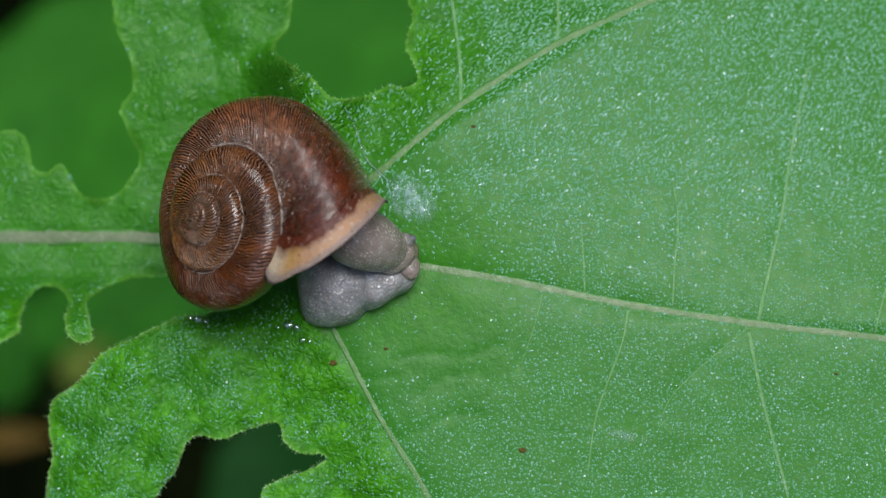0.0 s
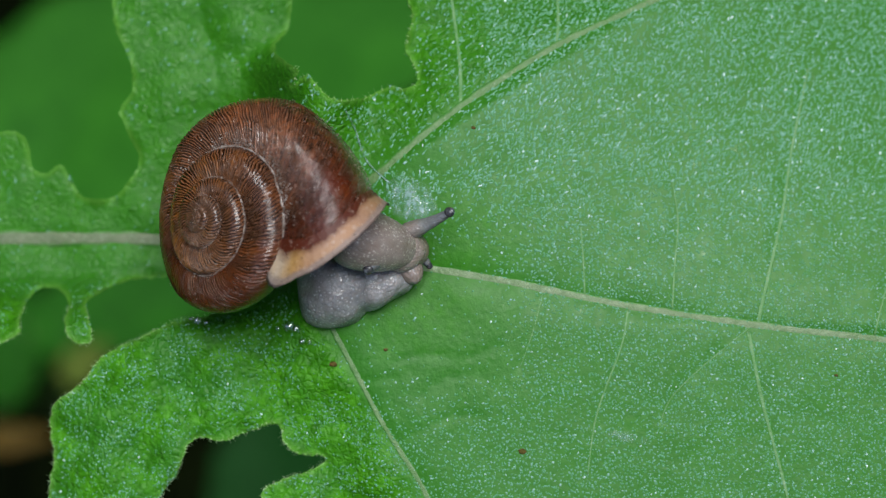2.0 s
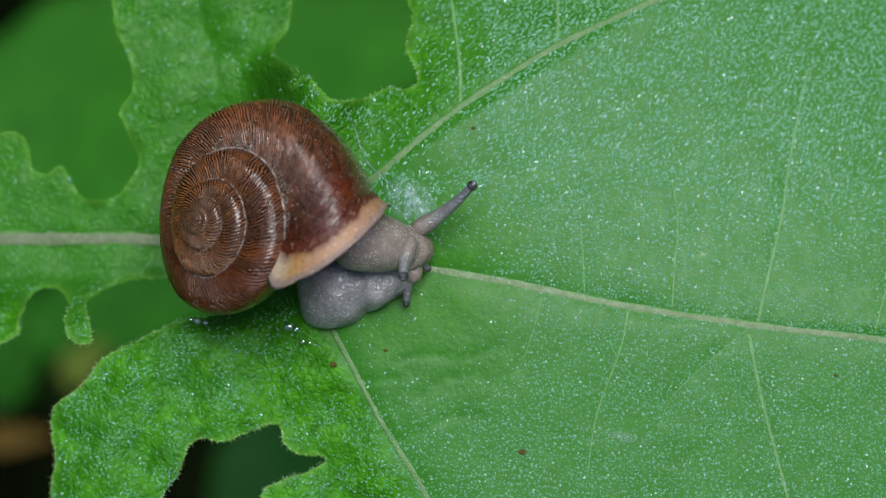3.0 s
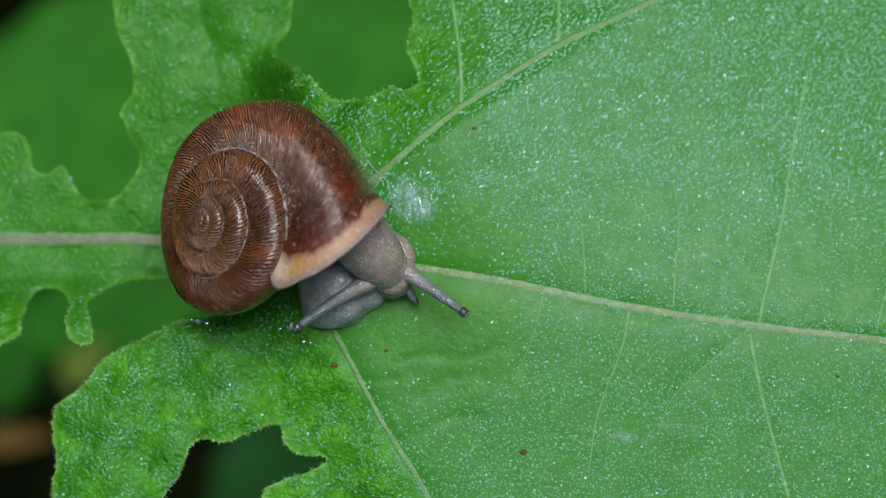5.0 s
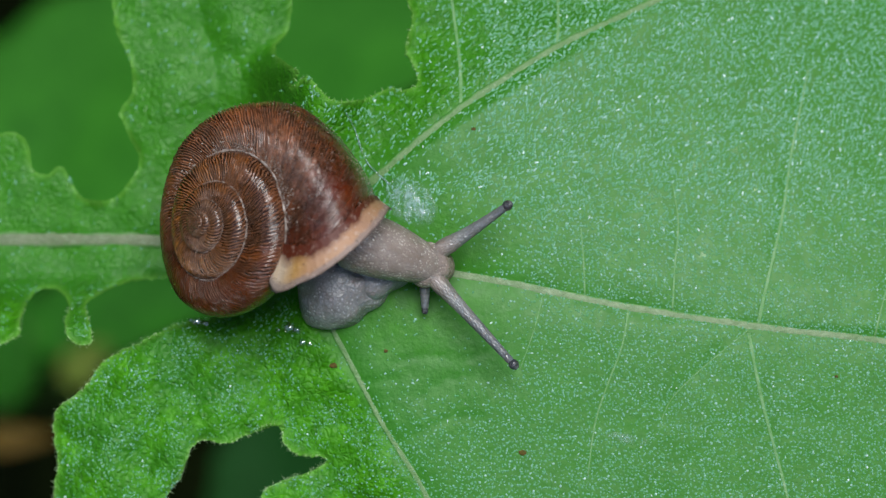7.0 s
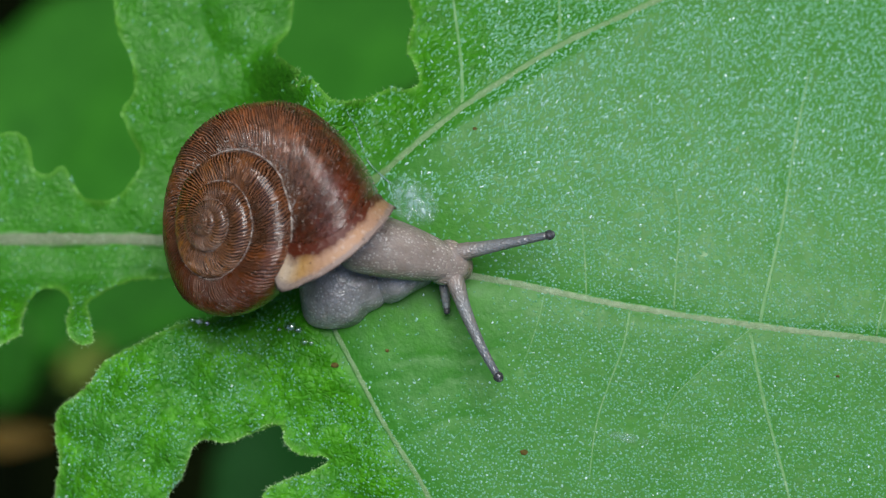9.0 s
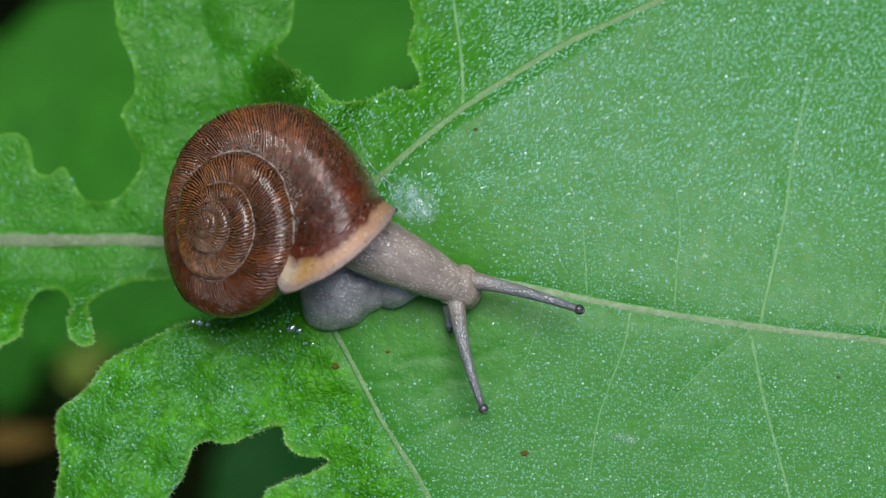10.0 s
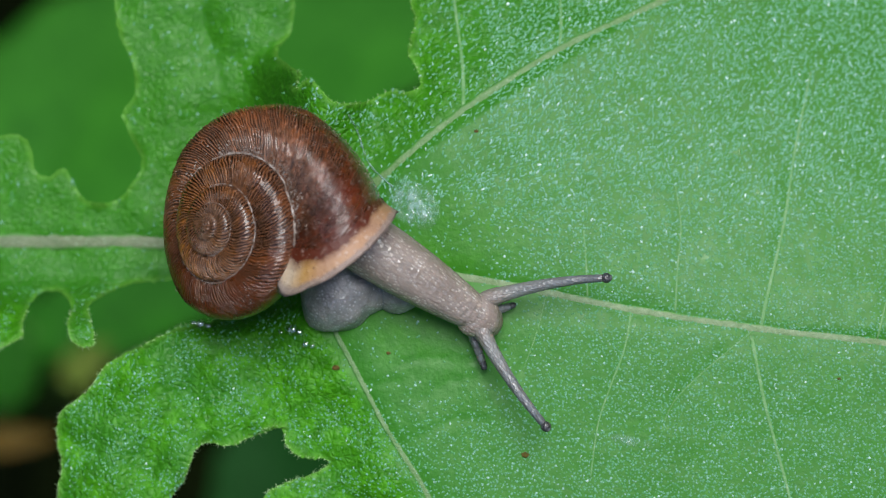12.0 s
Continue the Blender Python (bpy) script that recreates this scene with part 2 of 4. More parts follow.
film = ms.math("MULTIPLY", film, ms.ramp(ms.noise(800, 5.0, 0.7), [(0.40, (0, 0, 0)), (0.66, (0.75,) * 3)]))
ribbed = ms.mix(film, ribbed, (0.23, 0.16, 0.13))
# flaked, chalky wear on the shoulder
flake = ms.ramp(ms.noise(2300, 5.0, 0.7), [(0.58, (0, 0, 0)), (0.66, (0.7,) * 3)])
zone = ms.ramp(ms.noise(150, 3.0), [(0.44, (0, 0, 0)), (0.60, (0.9, 0.9, 0.9))])
zone = ms.math("MULTIPLY", zone, ms.ramp(age, [(0.0, (0.4,) * 3), (0.4, (0.15,) * 3), (0.82, (0.25,) * 3), (0.90, (1, 1, 1))]))
worn = ms.mix(ms.math("MULTIPLY", flake, zone), ribbed, (0.44, 0.34, 0.30))
ms.colour(worn)
ms.bump(ms.math("MULTIPLY", rib, keep), 0.00030, 1.0)
ms.bump(ms.noise(2500, 4.0), 0.00005, 0.5)
ms.bump(ms.noise(520, 6.0, 0.7), 0.00036, 0.8)
ms.join(ms.ramp(ms.noise(420, 4.0), [(0.3, (0.16,) * 3), (0.7, (0.38,) * 3)]), ms.b.inputs["Roughness"])
M_SHELL = ms.m

mt = Mat("lip_tan", 0.5, 0.4)
ltc = mt.ramp(mt.noise(210, 4.0), [(0.3, (0.31, 0.155, 0.065)), (0.5, (0.34, 0.20, 0.125)), (0.7, (0.25, 0.16, 0.13))])
uvl = mt.t.nodes.new("ShaderNodeUVMap")
uvl.uv_map = "age"
sl = mt.t.nodes.new("ShaderNodeSeparateXYZ")
mt.join(uvl.outputs[0], sl.inputs[0])
ltc = mt.mix(0.55, ltc, mt.ramp(sl.outputs[1], [(0.0, (0.30, 0.17, 0.09)), (0.12, (0.42, 0.22, 0.115)), (0.21, (0.40, 0.22, 0.115)), (0.245, (0.46, 0.26, 0.05)), (0.275, (0.66, 0.56, 0.40))]))
ltc = mt.mix(mt.ramp(mt.math("ADD", sl.outputs[0], mt.math("MULTIPLY", mt.noise(700, 3.0), 0.3)), [(0.88, (0, 0, 0)), (1.08, (0.8,) * 3)]), ltc, (0.21, 0.165, 0.15))
ltc = mt.mix(mt.ramp(mt.math("SUBTRACT", sl.outputs[0], mt.math("MULTIPLY", mt.noise(420, 5.0, 0.65), 0.55)), [(-0.12, (1, 1, 1)), (0.0, (0.75,) * 3), (0.20, (0, 0, 0))]), ltc, (0.08, 0.013, 0.003))
ltc = mt.mix(mt.ramp(mt.noise(2200, 4.0), [(0.63, (0, 0, 0)), (0.70, (0.8,) * 3)]), ltc, (0.07, 0.04, 0.03))
ltc = mt.mix(mt.ramp(mt.noise(1700, 5.0, 0.7), [(0.56, (0, 0, 0)), (0.68, (0.6,) * 3)]), ltc, (0.52, 0.42, 0.36))
mt.colour(ltc)
mt.bump(mt.noise(1500, 5.0), 0.00022, 0.8)
M_LIP = mt.m

msu = Mat("suture_chalk", 0.6, 0.3)
msu.colour(msu.ramp(msu.noise(1200, 4.0), [(0.38, (0.10, 0.06, 0.04)), (0.66, (0.46, 0.40, 0.36))]))
msu.bump(msu.noise(2500, 3.0), 0.0001, 0.8)
M_SUTURE = msu.m


def skin(name, low, high, fleck, rough=0.3, cell=1900, streak=(1, 1, 1), wrinkle=0.45, tone=None):
    m = Mat(name, rough, 0.5)
    own = m.t.nodes.new("ShaderNodeAttribute")
    own.attribute_name = "skin_place"
    mp = m.t.nodes.new("ShaderNodeMapping")
    mp.inputs["Scale"].default_value = streak
    m.join(own.outputs["Vector"], mp.inputs[0])
    v = mp.outputs[0]
    c = m.ramp(m.noise(420, 5.0, 0.62, vec=v), [(0.3, low), (0.7, high)])
    cells = m.voronoi(cell, vec=v)
    spots = m.ramp(cells, [(0.15, (0.75,) * 3), (0.45, (0, 0, 0))])
    some = m.ramp(m.noise(900, 4.0, 0.6, vec=v), [(0.42, (0, 0, 0)), (0.60, (1, 1, 1))])
    c = m.mix(m.ramp(m.voronoi(cell * 0.8, vec=v, feature="DISTANCE_TO_EDGE"), [(0.0, (0.16,) * 3), (0.12, (0, 0, 0))]), c, low)
    c = m.mix(m.math("MULTIPLY", spots, some), c, fleck)
    if tone:
        reach = m.t.nodes.new("ShaderNodeAttribute")
        reach.attribute_name = "reach"
        c = m.mix(1.0, c, m.ramp(reach.outputs["Fac"], tone), "MULTIPLY")
    m.colour(c)
    m.bump(cells, 0.00016, wrinkle)
    m.bump(m.noise(700, 4.0, 0.6, vec=v), 0.00025, 0.6)
    m.b.inputs["Subsurface Weight"].default_value = 0.45
    m.b.inputs["Subsurface Radius"].default_value = (0.0012, 0.0008, 0.0006)
    m.b.inputs["Subsurface Scale"].default_value = 1.0
    return m.m


M_NECK = skin("snail_skin", (0.205, 0.160, 0.137), (0.340, 0.278, 0.244), (0.58, 0.52, 0.47), 0.23, 2900, (1, 1, 0.7), 0.6)
M_FOOT = skin("snail_foot", (0.205, 0.196, 0.193), (0.365, 0.352, 0.348), (0.56, 0.56, 0.56), 0.24, 2300, (1, 1, 1), 0.6)
M_SNOUT = skin("snail_snout", (0.150, 0.115, 0.088), (0.235, 0.190, 0.155), (0.36, 0.31, 0.27), 0.28, 3000)
M_TENT = skin("tentacle_skin", (0.200, 0.162, 0.140), (0.305, 0.255, 0.225), (0.37, 0.315, 0.285), 0.26, 4200, (1, 1, 0.55), 0.6, [(0.04, (1.0, 1.0, 1.0)), (0.28, (0.74, 0.90, 1.0)), (0.75, (0.60, 0.76, 0.92)), (1.0, (0.40, 0.51, 0.63))])
M_TIP = skin("tentacle_tip", (0.035, 0.035, 0.042), (0.075, 0.072, 0.08), (0.2, 0.2, 0.2), 0.2, 3600)
M_EYE = skin("eye", (0.006, 0.006, 0.008), (0.014, 0.013, 0.015), (0.05, 0.05, 0.05), 0.1, 3600)

mg = Mat("dark_soil", 0.95, 0.05)
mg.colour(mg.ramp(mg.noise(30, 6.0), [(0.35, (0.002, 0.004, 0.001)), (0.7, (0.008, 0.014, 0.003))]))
mg.bump(mg.noise(60, 6.0), 0.01, 0.8)
M_SOIL = mg.m
# dark green for the unseen ring that keeps low sky light out
mk = Mat("thicket", 0.8, 0.2)
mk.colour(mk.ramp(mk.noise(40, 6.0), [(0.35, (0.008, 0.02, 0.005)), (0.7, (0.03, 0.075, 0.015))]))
mk.bump(mk.noise(70, 5.0), 0.012, 1.0)
M_SKY_BLOCK = mk.m
mst = Mat("stem", 0.5, 0.4)
mst.colour(mst.ramp(mst.noise(120, 4.0), [(0.35, (0.05, 0.15, 0.03)), (0.7, (0.10, 0.22, 0.05))]))
M_STEM = mst.m


# ---- building helpers ----
def origin_of(ob):
    v = Vector((0, 0, 0))
    while ob:
        v += ob.location
        ob = ob.parent
    return v


def part(name, mesh, material, parent=None, label="", smooth=True, local=False):
    """Links a mesh (from world places, or local ones) as one object under its thing or part."""
    if isinstance(mesh, bmesh.types.BMesh):
        bm, mesh = mesh, bpy.data.meshes.new(name)
        bm.to_mesh(mesh)
        bm.free()
    if parent and not local:
        mesh.transform(Matrix.Translation(-origin_of(parent)))
    if material and not mesh.materials:
        mesh.materials.append(material)
    if smooth:
        mesh.polygons.foreach_set("use_smooth", [True] * len(mesh.polygons))
    ob = new(name, mesh)
    ob.parent = parent
    return tagged(ob, label)


def mesh_of(name, verts, faces):
    me = bpy.data.meshes.new(name)
    me.from_pydata([tuple(v) for v in verts], [], [tuple(int(i) for i in f) for f in faces])
    me.update()
    return me


def spline(pts, n=8, closed=False):
    """A smooth curve through the points."""
    p = [np.array(q, float) for q in pts]
    k = len(p)
    out = []
    for i in range(k if closed else k - 1):
        a, b, c, d = (p[j % k] if closed else p[min(max(j, 0), k - 1)] for j in (i - 1, i, i + 1, i + 2))
        for s in np.arange(n) / n:
            out.append(0.5 * (2 * b + (c - a) * s + (2 * a - 5 * b + 4 * c - d) * s * s + (3 * b - a - 3 * c + d) * s ** 3))
    if not closed:
        out.append(p[-1])
    return np.array(out)


def tube(path, radii, flat=1.0, sides=8):
    """A bmesh tube along world places; its ends are closed."""
    bm = bmesh.new()
    rings = []
    n = len(path)
    for i, p in enumerate(path):
        d = (path[min(i + 1, n - 1)] - path[max(i - 1, 0)]).normalized()
        up = Vector((0, 0, 1)) if abs(d.z) < 0.95 else Vector((1, 0, 0))
        x = up.cross(d).normalized()
        y = d.cross(x)
        rings.append([bm.verts.new(p + radii[i] * (math.cos(a) * x + flat * math.sin(a) * y)) for a in [2 * math.pi * k / sides for k in range(sides)]])
    for a, b in zip(rings, rings[1:]):
        for k in range(sides):
            bm.faces.new((a[k], a[(k + 1) % sides], b[(k + 1) % sides], b[k]))
    bm.faces.new(rings[0][::-1])
    bm.faces.new(rings[-1])
    return bm


def smooth01(v):
    v = np.clip(v, 0, 1)
    return v * v * (3 - 2 * v)


# ---- the leaf ----
# outline in stretches round the blade, each a run of control places
EDGE_WING_TOP = [(-320, 300), (-200, 250), (-90, 300), (-30, 250), (20, 228), (44, 248), (62, 296), (84, 306), (108, 290), (124, 318), (152, 350), (205, 344), (238, 306)]
EDGE_UPPER_LOBE = [(246, 268), (222, 226), (213, 196), (233, 160), (231, 112), (208, 52), (200, 0), (180, -90), (240, -200), (370, -240), (480, -160), (514, -20), (508, 44), (486, 82), (505, 106), (527, 124), (514, 150)]
EDGE_BAY = [(540, 131), (562, 150), (592, 172), (640, 174), (690, 150), (716, 154), (737, 142), (735, 118), (721, 88), (721, 60), (730, 22), (722, -10), (735, -90)]
EDGE_BLADE = [(850, -260), (1150, -380), (1560, -340), (1950, -80), (2120, 300), (2140, 650), (1900, 1000), (1500, 1220), (1100, 1260), (800, 1150), (600, 1020)]
EDGE_NOTCH = [(490, 930), (464, 872), (500, 845), (542, 833), (577, 816), (572, 803), (545, 802), (515, 795), (500, 772), (496, 752), (470, 750), (440, 760), (392, 778)]
EDGE_LOWER_LOBE = [(350, 769), (326, 788), (310, 836), (276, 882), (240, 960), (160, 1000), (100, 950), (84, 882), (92, 790), (85, 735), (102, 704), (150, 664), (182, 626), (250, 590), (310, 566)]
EDGE_WING_LOW = [(390, 548), (440, 520), (425, 492), (350, 484), (295, 487), (240, 492), (190, 506), (166, 520), (154, 537), (156, 566), (163, 602), (141, 607), (122, 592), (116, 565), (120, 535), (108, 512), (80, 507), (54, 522), (38, 548), (33, 572), (36, 588), (0, 606), (-90, 640), (-220, 590), (-330, 520)]

MIDRIB = spline([(-340, 425), (-150, 424), (0, 420), (285, 421), (450, 430), (640, 455), (740, 470), (900, 497), (1110, 540), (1330, 573), (1568, 600), (1900, 650), (2080, 690)], 10)
RIB_UP = spline([(560, 420), (620, 350), (680, 300), (815, 190), (985, 82), (1156, 0), (1400, -130), (1600, -230)], 10)
RIB_LOW = spline([(540, 440), (568, 530), (590, 580), (627, 650), (680, 750), (742, 850), (765, 895), (810, 990), (860, 1090)], 10)
RIB_LOBE = spline([(520, 560), (440, 600), (350, 650), (270, 735), (200, 860)], 8)
RIB_TOP = spline([(480, 420), (430, 250), (380, 120), (352, 0), (340, -130)], 8)
FINE = [spline(p, 6) for p in (
    [(815, 190), (814, 110), (800, 0), (790, -90)], [(985, 80), (988, 40), (986, -20), (975, -90)],
    [(1342, 570), (1352, 520), (1384, 380), (1400, 270), (1430, 120)], [(1325, 585), (1345, 690), (1368, 780), (1392, 870), (1410, 960)],
    [(1190, 545), (1194, 470), (1200, 390), (1190, 320)], [(1112, 545), (1100, 610), (1070, 690), (1052, 750), (1040, 840)],
    [(1548, 592), (1560, 540), (1580, 470)], [(1035, 520), (1032, 450), (1028, 400)], [(960, 520), (945, 580), (920, 650)],
    [(1330, 575), (1240, 650), (1190, 700), (1170, 740)])]

# sunken lines without pale tissue
GROOVES = [spline(p, 6) for p in (
    [(705, 780), (745, 760), (800, 735), (850, 735)], [(645, 672), (690, 668), (730, 655)], [(368, 608), (340, 645), (310, 683), (250, 760), (190, 832)], [(310, 683), (250, 690), (180, 700)],
    [(340, 645), (390, 690), (440, 715)], [(440, 600), (470, 650), (520, 690)], [(250, 760), (262, 800), (250, 850)], [(520, 690), (540, 740), (600, 770)], [(700, 640), (760, 625), (820, 632), (880, 610)],
    [(742, 700), (790, 668), (850, 660)], [(480, 590), (430, 640), (420, 690)])]


def far_from(line, x, y):
    """Distance from places to a curve."""
    best = np.full(np.shape(x), 1e9)
    for (ax, ay), (bx, by) in zip(line[:-1:2], line[2::2]):
        ux, uy = bx - ax, by - ay
        s = np.clip(((x - ax) * ux + (y - ay) * uy) / (ux * ux + uy * uy + 1e-9), 0, 1)
        best = np.minimum(best, np.hypot(x - ax - s * ux, y - ay - s * uy))
    return best


def waves(x, y, size, seed):
    """Smooth uneven relief made of crossing waves."""
    r = np.random.default_rng(seed)
    out = np.zeros_like(x)
    for k in range(14):
        a, f, p = r.uniform(0, 6.283), r.uniform(0.6, 1.6) / size, r.uniform(0, 6.283)
        out += np.sin((x * np.cos(a) + y * np.sin(a)) * f * 6.283 + p + 1.3 * np.sin((x * np.sin(a) - y * np.cos(a)) * f * 4.1 + p * 2))
    return out / 3.7


def creasing(x, y):
    """How crumpled the blade is: smooth between the ribs, puckered in the lobes."""
    d_up = np.clip(-((x - 680) * 0.533 + (y - 300) * 0.846), 0, 170) * smooth01((x - 560) / 120)
    d_low = -((x - 590) * 0.880 - (y - 580) * 0.474)
    return 0.09 + 0.78 * np.where(y > 480, smooth01(d_low / 40), smooth01((690 - x) / 130) * (1 - 0.30 * smooth01((540 - x) / 80))) + 0.6 * smooth01(d_up / 60)


def damp_shade(x, y):
    """Where shade is put into the blade's colour: round the moist foot, beside the shell and in the frill behind it."""
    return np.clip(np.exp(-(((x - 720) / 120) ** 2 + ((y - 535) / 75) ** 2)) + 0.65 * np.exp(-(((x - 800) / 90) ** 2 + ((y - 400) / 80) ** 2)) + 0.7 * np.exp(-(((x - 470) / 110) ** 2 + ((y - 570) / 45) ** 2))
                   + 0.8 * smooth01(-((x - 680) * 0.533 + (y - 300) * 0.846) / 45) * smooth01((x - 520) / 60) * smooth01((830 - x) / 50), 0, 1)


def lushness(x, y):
    """Where the blade is deep green without bloom: the lower lobe, the frill above the shell and the moist tissue round
    the foot, with its shade painted in.
    """
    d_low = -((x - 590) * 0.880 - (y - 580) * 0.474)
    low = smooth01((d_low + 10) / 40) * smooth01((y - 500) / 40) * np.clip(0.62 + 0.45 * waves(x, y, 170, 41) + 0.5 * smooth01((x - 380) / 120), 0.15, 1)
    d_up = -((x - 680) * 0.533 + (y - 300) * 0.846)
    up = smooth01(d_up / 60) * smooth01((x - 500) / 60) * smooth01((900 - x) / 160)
    shade_part = 0.95 * damp_shade(x, y)
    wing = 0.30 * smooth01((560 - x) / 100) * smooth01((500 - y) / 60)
    return np.clip(np.maximum.reduce([low, up, shade_part, wing]), 0, 1)


def relief(x, y):
    """Height of the blade over its chart."""
    x, y = np.asarray(x, float), np.asarray(y, float)
    low = smooth01((y - 480) / 110)
    left = -(205 * smooth01((560 + 95 * smooth01((125 - y) / 110) - x) / 140) + 45 * np.clip((450 - x) / 450, 0, 2)) * (1 - low)
    lobe = -(0.04 * np.clip(600 - x, 0, None) + 45 * smooth01((190 - x) / 140)) * low
    u, v = np.clip((x - 800) / 768, 0, 2), (441 - y) / 441
    right = -40 * u * u - 130 * u * np.clip(v, -0.3, 2)
    # the blade folds down beyond the two side ribs
    d_up = np.clip(-((x - 680) * 0.533 + (y - 300) * 0.846), 0, 170) * smooth01((x - 560) / 120)
    d_low = np.clip(-((x - 595) * 0.880 - (y - 585) * 0.474), 0, 130) * low
    fold = -0.55 * d_up - 0.26 * d_low
    sag = -100 * np.exp(-((x - 500) ** 2 + (y - 375) ** 2) / 140 ** 2)
    crumple = creasing(x, y)
    z = left + lobe + right + fold + sag
    z = z + crumple * (7.0 * waves(x, y, 130, 3) + 1.1 * waves(x, y, 45, 5) + 0.5 * waves(x, y, 20, 8))
    for line, deep, wide in ((MIDRIB, 9, 26), (RIB_UP, 9, 24), (RIB_LOW, 8, 22), (RIB_LOBE, 5, 16), (RIB_TOP, 9, 24)):
        z = z - deep * np.exp(-far_from(line, x, y) / wide)
    for line in FINE:
        z = z - 2.0 * np.exp(-far_from(line, x, y) / 9)
    for line in GROOVES:
        z = z - 2.6 * np.exp(-far_from(line, x, y) / 6)
    return z


def on_leaf(x, y, up=0.0):
    return at(x, y, float(relief(x, y)) + up)


def inside(poly, x, y):
    hit = np.zeros(np.shape(x), bool)
    for (ax, ay), (bx, by) in zip(poly, np.roll(poly, -1, 0)):
        cross = (ay > y) != (by > y)
        with np.errstate(divide="ignore", invalid="ignore"):
            hit ^= cross & (x < (bx - ax) * (y - ay) / (by - ay) + ax)
    return hit


def leaf_outline():
    pts = spline(EDGE_WING_TOP + EDGE_UPPER_LOBE + EDGE_BAY + EDGE_BLADE + EDGE_NOTCH + EDGE_LOWER_LOBE + EDGE_WING_LOW, 8, closed=True)
    # even steps, then fine teeth
    seg = np.hypot(*(np.roll(pts, -1, 0) - pts).T)
    s = np.concatenate([[0], np.cumsum(seg)])
    q = np.vstack([pts, pts[:1]])
    n = int(s[-1] / 6)
    w = np.linspace(0, s[-1], n, endpoint=False)
    out = np.stack([np.interp(w, s, q[:, 0]), np.interp(w, s, q[:, 1])], 1)
    d = np.roll(out, -1, 0) - np.roll(out, 1, 0)
    nrm = np.stack([d[:, 1], -d[:, 0]], 1) / (np.hypot(*d.T)[:, None] + 1e-9)
    r = np.random.default_rng(4)
    jag = 1.7 * np.sin(w / 17.0 + 2 * np.sin(w / 61)) + 0.9 * r.normal(size=n)
    return out + nrm * jag[:, None]


OUTLINE = leaf_outline()


def in_lobe(x, y, reach=0.0):
    """The lower lobe, which sways on its own."""
    return (y > 545 + 0.5 * np.clip(300 - x, 0, None)) & (x < 455 + reach) & (y < 1100) & (x > 0)


def frill(x, y):
    return np.where(x < 780, 9.0, 0.0) * waves(x, y, 110, 17)


def blade_mesh(name, keep, drop=0.0):
    """Fills the part of the outline for which keep(x, y) holds with an even net of triangles."""
    from mathutils.geometry import delaunay_2d_cdt
    r = np.random.default_rng(11)
    fx, fy = np.meshgrid(np.arange(-40, 1620, 7.5), np.arange(-40, 930, 7.5))
    cx, cy = np.meshgrid(np.arange(-340, 2160, 32.0), np.arange(-400, 1280, 32.0))
    out = (cx < -45) | (cx > 1625) | (cy < -45) | (cy > 935)
    x = np.concatenate([fx.ravel() + r.uniform(-2, 2, fx.size), cx[out]])
    y = np.concatenate([fy.ravel() + r.uniform(-2, 2, fy.size), cy[out]])
    ok = inside(OUTLINE, x, y)
    x, y = x[ok], y[ok]
    n = len(OUTLINE)
    verts = [Vector(p) for p in OUTLINE] + [Vector(p) for p in zip(x, y)]
    v, _, f, *_ = delaunay_2d_cdt(verts, [(i, (i + 1) % n) for i in range(n)], [], 1, 1e-4)
    v = np.array([tuple(p) for p in v])
    f = np.array([t for t in f if len(t) == 3])
    mid = v[f].mean(1)
    f = f[inside(OUTLINE, mid[:, 0], mid[:, 1]) & keep(mid[:, 0], mid[:, 1])]
    area = np.cross(v[f[:, 1]] - v[f[:, 0]], v[f[:, 2]] - v[f[:, 0]])
    f[area > 0] = f[area > 0][:, ::-1]
    used = np.unique(f)
    back = np.zeros(len(v), int)
    back[used] = np.arange(len(used))
    v = v[used]
    z = relief(v[:, 0], v[:, 1]) - drop * smooth01((v[:, 0] - 436) / 16)
    # frilled rim
    inward = far_from(np.vstack([OUTLINE, OUTLINE[:1]]), v[:, 0], v[:, 1])
    z = z + frill(v[:, 0], v[:, 1]) * np.exp(-inward / 8)
    me = mesh_of(name, [at(a, b, c) for (a, b), c in zip(v, z)], back[f])
    me.attributes.new("margin", "FLOAT", "POINT").data.foreach_set("value", (np.exp(-(inward / 5.0) ** 2) * (v[:, 0] < 760)).astype(np.float32))
    me.attributes.new("wet_shade", "FLOAT", "POINT").data.foreach_set("value", damp_shade(v[:, 0], v[:, 1]).astype(np.float32))
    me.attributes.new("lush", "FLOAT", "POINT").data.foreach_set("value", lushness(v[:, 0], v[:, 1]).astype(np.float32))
    me.attributes.new("crumple", "FLOAT", "POINT").data.foreach_set("value", np.clip(creasing(v[:, 0], v[:, 1]) - 0.1, 0.05, 1.2).astype(np.float32))
    return me


def vein(name, line, r0, r1, material, parent, lift=0.0):
    path = [on_leaf(x, y, lift) for x, y in line]
    n, x0 = len(path), float(line[0][0])
    ob = part(name, tube(path, [U * (r0 + (r1 - r0) * i / (n - 1)) * (1 + 0.14 * math.sin(1.7 * i) * math.sin(0.9 * i + x0)) for i in range(n)], 0.20, 12), material, parent)
    ob.data.attributes.new("side", "FLOAT", "POINT").data.foreach_set("value", np.tile(np.abs(np.cos(2 * np.pi * np.arange(12) / 12)), n).astype(np.float32))


